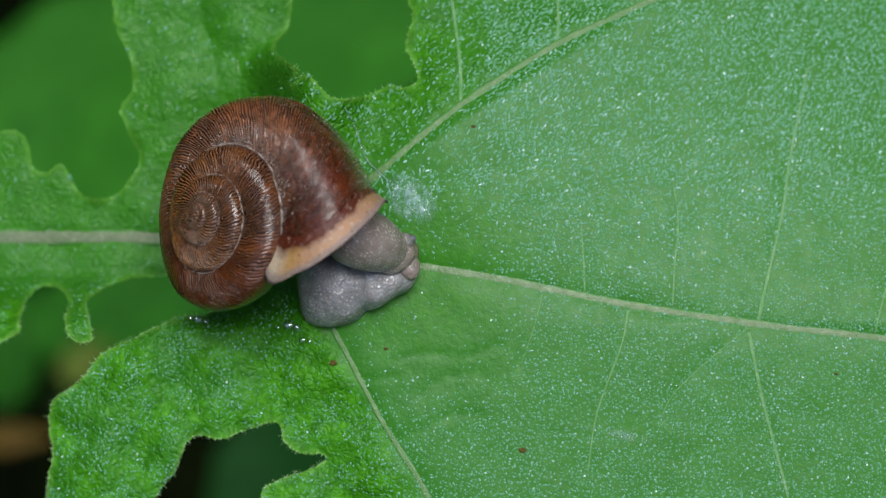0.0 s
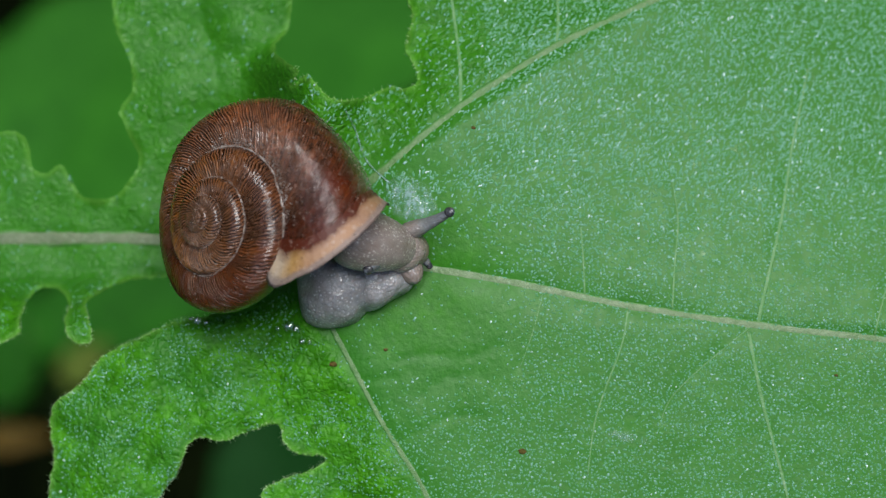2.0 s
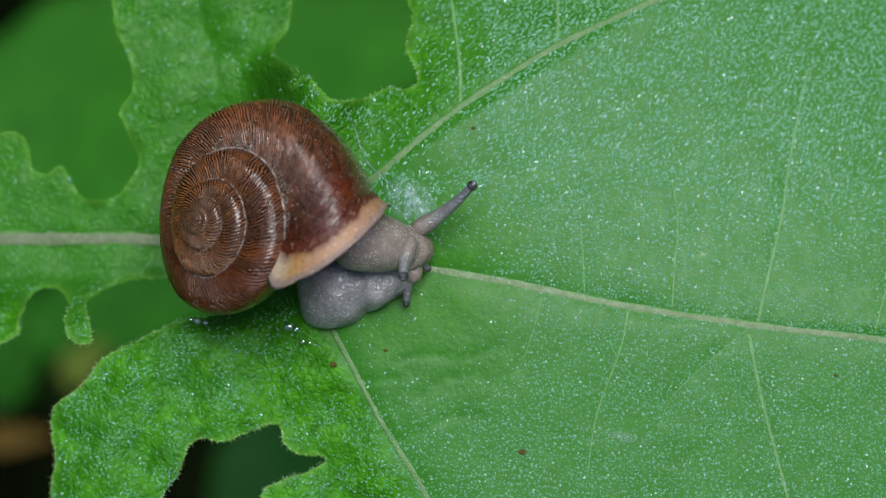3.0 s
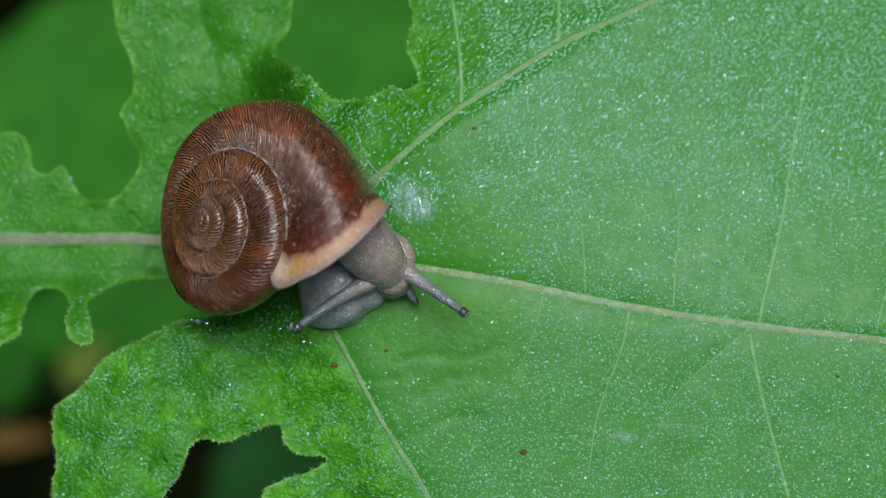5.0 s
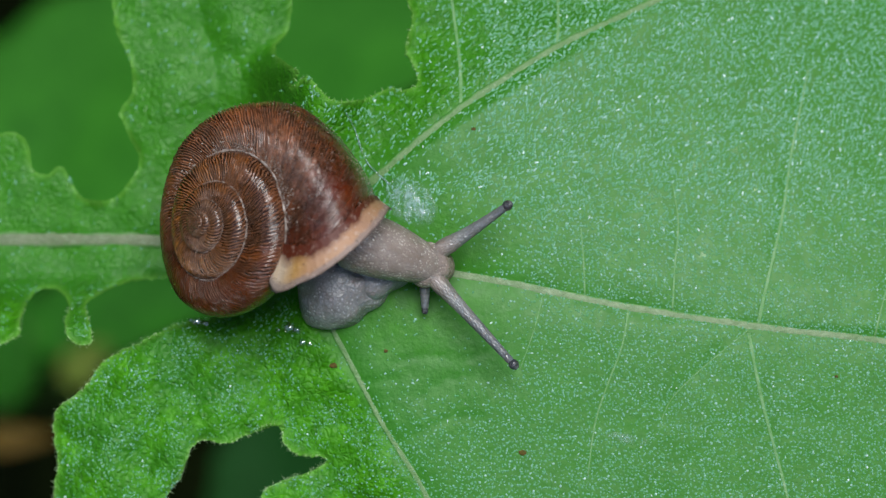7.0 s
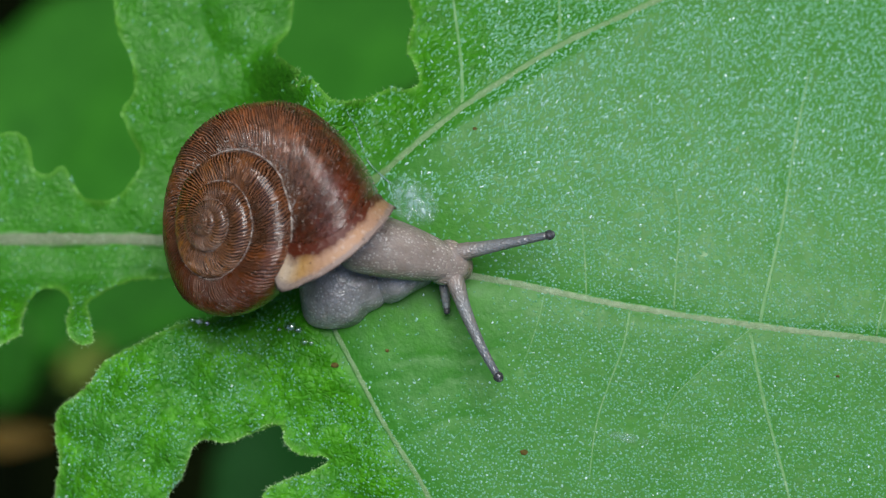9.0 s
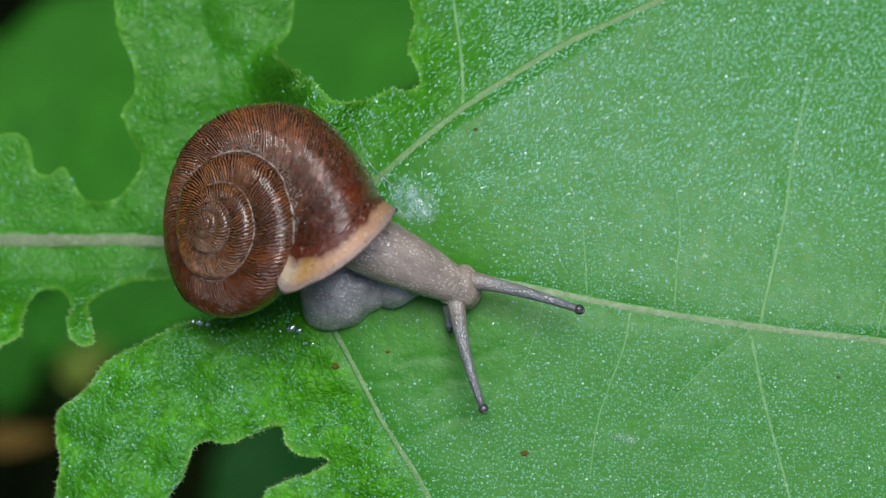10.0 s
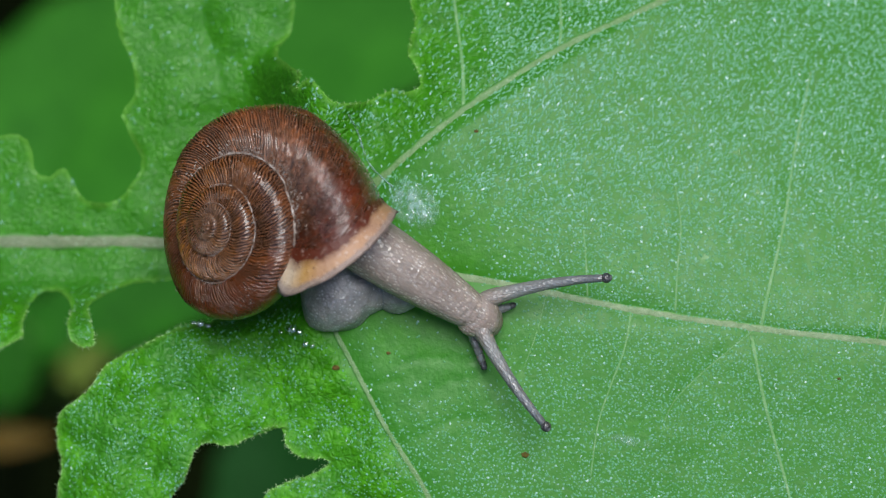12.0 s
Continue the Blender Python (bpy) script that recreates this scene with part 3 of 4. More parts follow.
def make_leaf():
    leaf = tagged(new("leaf"), "large lobed green leaf with pale veins and glistening bristles", "leaf")
    leaf.location = at(784, 441, 0)
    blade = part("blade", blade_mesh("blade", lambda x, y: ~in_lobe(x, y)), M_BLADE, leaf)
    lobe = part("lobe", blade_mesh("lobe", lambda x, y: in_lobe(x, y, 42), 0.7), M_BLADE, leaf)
    for ob in (blade, lobe):
        sol = ob.modifiers.new("thickness", "SOLIDIFY")
        sol.thickness, sol.offset, sol.use_rim = 0.00018, -1.0, False
    left = [p for p in MIDRIB if p[0] < 520]
    vein("midrib", left, 17, 14, M_BASERIB, leaf, 2)
    vein("midrib", [p for p in MIDRIB if p[0] > 500], 9.5, 7.5, M_VEIN, leaf, 0.6)
    vein("side_rib", RIB_UP, 11, 8, M_RIB, leaf, 0.6)
    vein("side_rib", RIB_LOW, 6.2, 6, M_RIB, leaf, 0.6)
    for k, line in enumerate(FINE):
        vein("vein", line, 4.4 if k < 4 else 2.2 if k < 8 else 1.3, 2.4 if k < 4 else 1.4 if k < 8 else 0.8, M_FINEVEIN, leaf, 0.7)
    x, y = bristle_places()
    swaying = in_lobe(x, y)
    bristles(leaf, x[~swaying], y[~swaying])
    bristles(lobe, x[swaying], y[swaying])
    swaying = in_lobe(OUTLINE[:, 0], OUTLINE[:, 1])
    fringe(leaf, ~swaying)
    fringe(lobe, swaying)
    return lobe


def bristle_places():
    r = np.random.default_rng(21)
    x, y = (g.ravel() for g in np.meshgrid(np.arange(-20, 1590, 5.1), np.arange(-20, 905, 5.1)))
    n = len(x)
    x, y = x + r.uniform(-4, 4, n), y + r.uniform(-4, 4, n)
    ok = inside(OUTLINE, x, y)
    smooth_zone = np.exp(-(((x - 765) / 190) ** 2 + ((y - 575) / 165) ** 2) ** 2)
    near = np.minimum.reduce([far_from(l, x, y) for l in (MIDRIB, RIB_UP, RIB_LOW)])
    thick = np.where(x > 800, 0.80 + 0.05 * smooth01((560 - y) / 100) + 0.12 * smooth01((x - 1100) / 200), 0.62) * (1 - 0.95 * smooth_zone) * (1 + 0.35 * np.exp(-near / 8))
    thick = thick * np.clip(0.95 + 0.22 * waves(x, y, 150, 9), 0.3, 1.3)
    thick = thick * (1 - 0.7 * np.exp(-(((x - 810) / 120) ** 2 + ((y - 400) / 75) ** 2) ** 2))
    thick = np.where((x < 860) & (y < 300), 0.5 * thick, thick)
    thick = np.where((x < 530) & (y < 500), 0.03, thick)
    thick = np.where((x > 520) & (x < 720) & (y > 500) & (y < 700), 0.10, thick)
    thick = np.where((x < 640) & (y > 500), thick * np.clip(0.85 + 0.8 * waves(x, y, 90, 31), 0.2, 1.6), thick)
    ok &= r.uniform(0, 1, n) < thick
    return x[ok], y[ok]


def bristles(leaf, x, y):
    """Thousands of short wet bristles on the upper side."""
    r = np.random.default_rng(22)
    z = relief(x, y)
    verts, faces = [], []
    for k in range(len(x)):
        upper = smooth01((520 - y[k]) / 260)
        a = radians(55) + r.normal() * (0.5 + 0.9 * (1 - upper))
        length = (3.9 + 3.4 * upper) * r.uniform(0.6, 1.4)
        rad = (1.95 + 0.15 * upper) * r.uniform(0.5, 1.1) * (0.82 if x[k] < 640 or (x[k] < 850 and y[k] < 260) else 1)
        long_, tall = 0.55 * length, 0.55 * rad
        i = len(verts)
        ca, sa = math.cos(a), math.sin(a)
        for turn in range(6):
            u, w = long_ * math.cos(turn * 1.0472), rad * math.sin(turn * 1.0472)
            verts.append(at(x[k] + u * ca + w * sa, y[k] - u * sa + w * ca, z[k] + 0.1))
        for turn in (0, 3):
            u = 0.45 * long_ * math.cos(turn * 1.0472)
            verts.append(at(x[k] + u * ca, y[k] - u * sa, z[k] + 0.3 + tall))
        faces += [(i, i + 6, i + 1), (i + 1, i + 6, i + 7, i + 2), (i + 2, i + 7, i + 3), (i + 3, i + 7, i + 4), (i + 4, i + 7, i + 6, i + 5), (i + 5, i + 6, i)]
    tagged(part("bristles", mesh_of("bristles", verts, faces), M_HAIR, leaf, "short wet whitish bristles"), kind="stuff")


def fringe(leaf, chosen):
    """Fine hairs along the rim of the lobes."""
    r = np.random.default_rng(33)
    verts, faces = [], []
    n = len(OUTLINE)
    heights = relief(OUTLINE[:, 0], OUTLINE[:, 1]) + frill(OUTLINE[:, 0], OUTLINE[:, 1]) + 0.5
    for k in range(n):
        x, y = OUTLINE[k]
        if not (chosen[k] and -20 < x < 740 and -20 < y < 900) or (x < 520 and y < 540):
            continue
        d = OUTLINE[(k + 1) % n] - OUTLINE[k - 1]
        out = np.array([d[1], -d[0]]) / (np.hypot(*d) + 1e-9)
        if inside(OUTLINE, np.array([x + out[0] * 9]), np.array([y + out[1] * 9]))[0]:
            out = -out
        zc = float(heights[k])
        for _ in range(2 if y > 540 else 1):
            s = r.uniform(-3, 3)
            h = r.uniform(2, 8)
            bx, by = x + d[0] * s * 0.2, y + d[1] * s * 0.2
            t = d / (np.hypot(*d) + 1e-9)
            tip = (bx + out[0] * h + t[0] * r.uniform(-4, 4), by + out[1] * h + t[1] * r.uniform(-4, 4), zc + r.uniform(-1, 4))
            i = len(verts)
            bx, by = bx - out[0] * 2, by - out[1] * 2
            verts += [at(bx + t[0] * 0.42, by + t[1] * 0.42, zc), at(bx - t[0] * 0.42, by - t[1] * 0.42, zc), at(bx, by, zc + 0.9), at(*tip)]
            faces += [(i, i + 1, i + 2), (i, i + 3, i + 1), (i + 1, i + 3, i + 2), (i + 2, i + 3, i)]
    tagged(part("rim_hairs", mesh_of("rim_hairs", verts, faces), M_RIM, leaf, "fine pale hairs along the rim"), kind="stuff")


# ---- the snail ----
SHELL_A, SHELL_K, SHELL_Q, SHELL_B, SHELL_G, SHELL_TILT, SHELL_LEAN, SHELL_END, SHELL_SKEW = 145.3, 0.4573, 1.592, 1.0936, 2.0092, 0.8325, 2.976, 0.4734, 0.7595
APEX = (340, 378, 186)
SQUAT = 0.80


LEANING = Matrix.Rotation(SHELL_TILT, 3, Vector((-math.sin(SHELL_LEAN), math.cos(SHELL_LEAN), 0)))


TURNS = np.linspace(-7, 1, 1601)
# growth for each whorl, outwards from the tip
GROWTH = np.cumsum(np.log(np.interp(TURNS, [-7, -3.0, -2.4, -1.15, -0.85, -0.6, -0.4, -0.05, 0.05, 1], [1.9, 1.9, 1.85, 1.74, 1.50, 1.50, SHELL_G, SHELL_G, 1.75, 1.75]))) * (TURNS[1] - TURNS[0])
GROWTH = np.exp(GROWTH - np.interp(0.0, TURNS, GROWTH))


def girth_at(th):
    return SHELL_A * float(np.interp(th / (2 * math.pi), TURNS, GROWTH))


def coil_depth(a):
    """How far below the tip a whorl of girth a lies; the spire is blunt."""
    return SHELL_Q * a * (1 - 0.2 * math.exp(-a / 35))


def shell_place(th, ph, swell=1.0, lift=0.0):
    """A place on the coiled shell: th along the coil (0 near the mouth), ph round the tube."""
    a = girth_at(th)
    c, s = math.cos(ph), math.sin(ph)
    rr = SHELL_K * a + swell * a * (c + SHELL_SKEW * s)
    zz = -coil_depth(a) + swell * SHELL_B * a * s + lift
    ang = SHELL_END - th
    p = Vector((rr * math.cos(ang), rr * math.sin(ang), zz))
    p = LEANING @ p
    p.x = p.x if p.x > -25 else -25 + 0.78 * (p.x + 25)
    p.y += 0.34 * max(0.0, -40 - p.z) * min(1.0, max(0.0, (p.x - 110) / 80))
    return at(APEX[0] + p.x, APEX[1] - p.y, APEX[2] + SQUAT * p.z)


MOUTH = [(0.0, 0.31, 0.17), (0.45, 0.52, 0.30), (1.0, 0.77, 0.53), (1.4, 0.98, 0.67), (1.70, 1.24, 0.72), (1.84, 1.22, 0.72), (2.1, 0.80, 0.55), (3.4, 0.60, 0.42), (5.0, 0.32, 0.18), (5.9, 0.27, 0.14), (2 * math.pi, 0.31, 0.17)]


def mouth_end(ph):
    """The mouth is cut slantwise: how far the coil runs on at each side of the tube, and where the lip begins."""
    return track(MOUTH, ph % (2 * math.pi))


def slant(ph):
    """Growth lines run aslant like the mouth: how far each side of the tube is ahead along the coil."""
    ph = ph % (2 * math.pi)
    return 0.55 * ph - 0.4 if ph < 1.8 else 0.59 - 0.221 * (ph - 1.8)


def coil_mesh(name, th_rows, girth, place, ribs_at, age_of):
    n, m = len(th_rows), len(girth)
    verts = [place(t, ph) for t in th_rows for ph in girth]
    faces = [(i * m + j, i * m + (j + 1) % m, (i + 1) * m + (j + 1) % m, (i + 1) * m + j) for i in range(n - 1) for j in range(m)]
    me = mesh_of(name, verts, faces)
    rib = np.array([[ribs_at(t, ph) for ph in girth] for t in th_rows])
    rib = np.hstack([rib, rib[:, :1]])
    i, j = (g.ravel() for g in np.meshgrid(np.arange(n - 1), np.arange(m), indexing="ij"))
    corners = ((0, 0), (0, 1), (1, 1), (1, 0))
    ages = np.array(age_of, float)
    maps = {"ribs": np.empty((len(i), 4, 2)), "age": np.empty((len(i), 4, 2))}
    for c, (di, dj) in enumerate(corners):
        maps["ribs"][:, c, 0], maps["age"][:, c, 0] = rib[i + di, j + dj], ages[i + di]
        maps["ribs"][:, c, 1] = maps["age"][:, c, 1] = (j + dj) / m
    for key, values in maps.items():
        me.uv_layers.new(name=key).data.foreach_set("uv", values.ravel().astype(np.float32))
    return me


RIB_COUNTS = np.cumsum(GROWTH) * (TURNS[1] - TURNS[0]) * 2 * math.pi * SHELL_A * 1.7 / 7.3


def rib_count(th):
    """Growth ribs laid down so far, evenly spaced along the coil."""
    return float(np.interp(th / (2 * math.pi), TURNS, RIB_COUNTS))


def rib_phase(th, ph):
    w = Vector((1.6 * math.cos(ph), 1.6 * math.sin(ph), 2.2 * th))
    calm = min(1.0, max(0.12, (th + 18) / 14))
    return rib_count(th) + calm * (1.3 * noise.noise(w) + 0.75 * noise.noise(w * 2.7) + 0.5 * noise.noise(w * 6.1))


def make_shell(snail):
    start = -13 * math.pi
    rows = [start + (4.5 * math.pi) * k / 110 for k in range(110)]
    first, last = rib_count(-8.5 * math.pi), rib_count(0.0)
    rows += [2 * math.pi * float(v) for v in np.interp(np.arange(first, last, 0.21), RIB_COUNTS, TURNS)]
    girth = [2 * math.pi * k / 76 for k in range(76)]
    allrows = rows + [10 + k / 80 for k in range(81)]

    def along_coil(t, ph):
        c = slant(ph)
        # the lines lean more and more towards the mouth
        return c + (t - 10) * (mouth_end(ph)[1] + 0.03 - c) if t > 5 else t + c * (0.55 + 0.45 * float(smooth01((t + 4.5) / 4.5)))

    def phase_at(t, ph):
        return rib_phase((along_coil(t, ph) - slant(ph) if t > 5 else t) + 0.3, ph)

    def place(t, ph):
        phase = phase_at(t, ph)
        t = along_coil(t, ph)
        own = math.floor(phase + 0.25) * 12.9898
        strong = 0.45 + 0.55 * (math.sin(own) * 43758.5453 % 1.0) + 0.5 * noise.noise(Vector((1.3 * math.cos(ph), 1.3 * math.sin(ph), 0.9 * t + 5)))
        strong *= 1.0 - 0.75 * float(smooth01((t + 5.5) / 0.7) * smooth01((-2.4 - t) / 0.8))
        relief_ = 0.0185 * strong * max(0.0, math.sin(6.2832 * phase)) * min(1.0, max(0.0, (t + 25) / 5)) * float(smooth01((min(ph, 2 * math.pi - ph) - 0.15) / 0.45))
        return shell_place(t, ph, 0.986 + relief_)

    flatrows = [t if t < 5 else (t - 10) * 0.5 for t in allrows]
    age_of = [max(0.0, min(1.0, 1 + (t - 0.2) / 19.0)) for t in flatrows]
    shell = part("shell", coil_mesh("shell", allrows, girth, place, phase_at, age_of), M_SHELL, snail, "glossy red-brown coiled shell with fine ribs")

    # the thickened, turned-out lip round the mouth
    def lip_place(t, ph):
        s = min(t, 1.0)
        e, b = mouth_end(ph)
        flare = 0.05 + 0.15 * math.exp(-min(ph, 2 * math.pi - ph) ** 2 / 0.3)
        swell = 1.012 + flare * s ** 1.8
        if t > 1.0:
            s, swell = 1.0 - 0.35 * (t - 1), 1.012 + flare - 0.20 * (t - 1)
        return shell_place(b + (e - b) * s, ph, swell)

    lrows = [k / 12 for k in range(13)] + [1.12, 1.3, 1.6, 2.0]
    part("lip", coil_mesh("lip", lrows, girth, lip_place, lambda t, ph: t, [min(t, 1.0) for t in lrows]), M_LIP, shell, "tan thickened shell lip")

    # chalky seam where the last whorl meets the one before
    def meets(th):
        for k in range(60):
            ph = 1.3 + 0.035 * k
            a, o = girth_at(th), girth_at(th - 2 * math.pi)
            rr = SHELL_K * a + a * (math.cos(ph) + SHELL_SKEW * math.sin(ph))
            zz = -coil_depth(a) + SHELL_B * a * math.sin(ph)
            sn = (zz + coil_depth(o)) / (SHELL_B * o)
            cs = (rr - SHELL_K * o) / o - SHELL_SKEW * sn
            if cs * cs + sn * sn < 1.0:
                return ph
        return 2.6

    r = random.Random(3)
    seam = [shell_place(th, meets(th) - 0.03, 1.004) for th in [0.72 - 0.06 * k for k in range(310)]]
    part("seam", tube(seam, [U * 1.9 * (1 - i / 340) ** 1.4 * r.uniform(0.25, 1.3) for i in range(len(seam))], 0.5, 6), M_SUTURE, shell, "pale chalky seam between whorls")
    verts, faces = [], []
    for k in range(1500):
        th = (r.uniform(-2.6, 0.6) if k < 260 else r.uniform(-1.3, 0.55)) if k < 560 else 0.5 - abs(r.gauss(0, 0.55 if k < 1150 else 1.3))
        ph = meets(th) - abs(r.gauss(0, 0.10)) - 0.02 if k < 560 else r.uniform(-0.1, 1.5)
        c, w = shell_place(th, ph, 1.003), U * r.uniform(0.35, 1.0) ** 1.6 * (2.3 if k < 560 else 1.5)
        i = len(verts)
        a = r.uniform(0, 6)
        verts += [c + Vector((w * math.cos(a + q), w * 0.7 * math.sin(a + q), 0)) for q in (0, 1.6, 3.1, 4.7)] + [c + Vector((0, 0, 0.6 * w)), c - Vector((0, 0, 0.6 * w))]
        for q in range(4):
            faces += [(i + q, i + (q + 1) % 4, i + 4), (i + (q + 1) % 4, i + q, i + 5)]
    tagged(part("dust", mesh_of("dust", verts, faces), M_SUTURE, shell, "pale dust flakes"), kind="stuff")
    return shell


def dome(cx, cy, radii, high, base=0.0, rings=14, around=40, power=0.55, name="dome"):
    """A soft lump on a rounded outline given by its reach at even angles."""
    r = spline([(i, v) for i, v in enumerate(list(radii) + [radii[0]])], 8)
    verts, faces = [Vector((cx, cy, high))], []
    k = len(radii)
    for i in range(1, rings + 1):
        s = math.sin(0.5 * math.pi * i / rings)
        for j in range(around):
            a = 2 * math.pi * j / around
            reach = float(np.interp(j / around * k, r[:, 0], r[:, 1]))
            wob = 1 + 0.02 * math.sin(5 * a + i) * s
            z = base + (high - base) * max(0.0, 1 - s ** 2.4) ** power
            x, y = cx + reach * s * wob * math.cos(a), cy - reach * s * wob * math.sin(a)
            z += 9 * (1 - s ** 4) * noise.noise(Vector((x / 32, y / 32, 0.3)))
            verts.append(Vector((x, y, z)))
    for j in range(around):
        faces.append((0, 1 + j, 1 + (j + 1) % around))
    for i in range(rings - 1):
        for j in range(around):
            a, b = 1 + i * around + j, 1 + i * around + (j + 1) % around
            faces.append((a, a + around, b + around, b))
    faces.append(tuple(1 + (rings - 1) * around + j for j in range(around))[::-1])
    me = mesh_of(name, [at(*v) for v in verts], faces)
    me.attributes.new("skin_place", "FLOAT_VECTOR", "POINT").data.foreach_set("vector", np.array([tuple(v * U) for v in verts], np.float32).ravel())
    return me


def bead(rx, ry, half, segs=20, rings=12, tip=0.0, barrel=False, along=0.0):
    """A rounded rigid piece of the body, long along its z; the tip end may be slimmer. along: where it sits on its limb, for the grain."""
    bm = bmesh.new()
    skin_place = bm.verts.layers.float_vector.new("skin_place")
    reach = bm.verts.layers.float.new("reach")
    bmesh.ops.create_uvsphere(bm, u_segments=segs, v_segments=rings, radius=1)
    for v in bm.verts:
        k = 1 - tip * v.co.z
        flat = math.hypot(v.co.x, v.co.y)
        if barrel and 0 < flat < 1:
            k *= (1 - abs(v.co.z) ** 3) ** (1 / 3) / flat
        v.co = Vector((v.co.x * rx * U * k, v.co.y * ry * U * k, v.co.z * half * U))
        v[skin_place] = v.co + Vector((0, 0, along * U))
        v[reach] = (along + 0.8 * v.co.z / U) / 195
    return bm


NECK_N, TENT_N, FEEL_N = 20, 14, 5


def make_snail():
    snail = tagged(new("snail"), "brown land snail stretching its grey neck out over the leaf", "snail")
    snail.location = at(600, 480, 0)
    p = {"shell": make_shell(snail)}
    p["foot"] = part("foot", dome(606, 506, [84, 78, 72, 70, 72, 76, 80, 84, 81, 82, 88, 80, 72, 67, 62, 78], 66, -12), M_FOOT, snail, "wrinkled blue-grey rear of the foot")
    f = dome(0, 0, [66, 62, 56, 52, 52, 54, 60, 66, 70, 70, 70, 66, 54, 46, 47, 58], 64, -4)
    f.transform(Matrix.Translation(-at(0, 0, 0)))
    p["foot_front"] = part("foot_front", f, M_FOOT, snail, local=True)
    p["neck"] = []
    for k in range(NECK_N):
        s = k / (NECK_N - 1)
        r = 54 - 25 * s ** 1.7
        p["neck"].append(part("neck_segment", bead(r, 0.92 * r, 46 - 14 * s - 8 * s ** 4, 32, 20, 0.0, True, 10 * k), M_NECK, snail, local=True))
    p["head"] = part("head", bead(40, 28, 37, 28, 18, 0.22, False, 200), M_NECK, snail, "grey-beige tapered head", local=True)
    p["snout"] = part("snout", bead(31, 28, 25, 24, 16, 0.1), M_SNOUT, snail, "brownish soft snout", local=True)
    p["fold"] = part("mouth_fold", bead(24, 20, 36, 20, 14), M_NECK, snail, local=True)
    for side in ("right", "left"):
        line = []
        for k in range(TENT_N):
            s = k / (TENT_N - 1)
            r = 6.8 + 8.5 * (1 - s) ** 1.4 + 2.5 * max(0.0, 1 - s / 0.25) ** 1.5 - (5.5 if k == 0 else 0)
            half = 26 if k < TENT_N - 4 else 26 - 4 * (k - TENT_N + 5)
            up = line[0] if line else snail
            line.append(part("upper_tentacle" if not line else "tentacle_segment", bead(r, r, half, 18, 14, 0.0, k > 0, 15 * k),
                             M_TENT, up, "slate-grey eye stalk" if not line else "", local=True))
        line.append(part("tip", bead(9.2, 9.0, 9.5, 16, 12), M_TIP, line[0], local=True))
        line.append(part("eye", bead(4.6, 4.6, 4.6, 12, 8), M_EYE, line[0], "black eye spot", local=True))
        p[side] = line
        line = []
        for k in range(FEEL_N):
            r = 9.5 - 3.2 * k / (FEEL_N - 1)
            up = line[0] if line else snail
            line.append(part("lower_tentacle" if not line else "feeler_segment", bead(r, r, 11, 12, 8, 0.0, True, 70 + 15 * k), M_TENT if k < FEEL_N - 1 else M_TIP, up, local=True))
        p["low_" + side] = line
    return p


# ---- small things on the leaf ----
def make_litter():
    r = random.Random(5)
    for x, y, s in ((590, 643, 7), (683, 617, 4), (925, 797, 7), (1480, 662, 3.5), (838, 224, 4)):
        bm = bmesh.new()
        bmesh.ops.create_icosphere(bm, subdivisions=2, radius=1)
        for v in bm.verts:
            k = 1 + 0.35 * noise.noise(v.co * 1.7 + Vector((x, y, 0)))
            v.co = Vector((v.co.x * s * k * U, v.co.y * 0.75 * s * k * U, v.co.z * 0.3 * s * k * U))
        bm.transform(Matrix.Translation(on_leaf(x, y, 1)))
        tagged(part("dirt_speck", bm, M_SPOT), "small brown speck of dirt on the leaf", "dirt", "specks on the leaf")
    for x, y, s in ((512, 576, 11), (525, 580, 7), (536, 602, 7), (548, 604, 5), (350, 566, 9), (364, 569, 6), (338, 563, 5), (492, 580, 4)):
        bm = bmesh.new()
        bmesh.ops.create_icosphere(bm, subdivisions=3, radius=1)
        for v in bm.verts:
            v.co = Vector((v.co.x * s * U * 1.15, v.co.y * s * U, v.co.z * s * U * 0.7))
        bm.transform(Matrix.Translation(on_leaf(x, y, s * 0.45)))
        tagged(part("water_drop", bm, M_WATER), "clear water drop lying on the leaf", "water drop", "drops on the leaf")


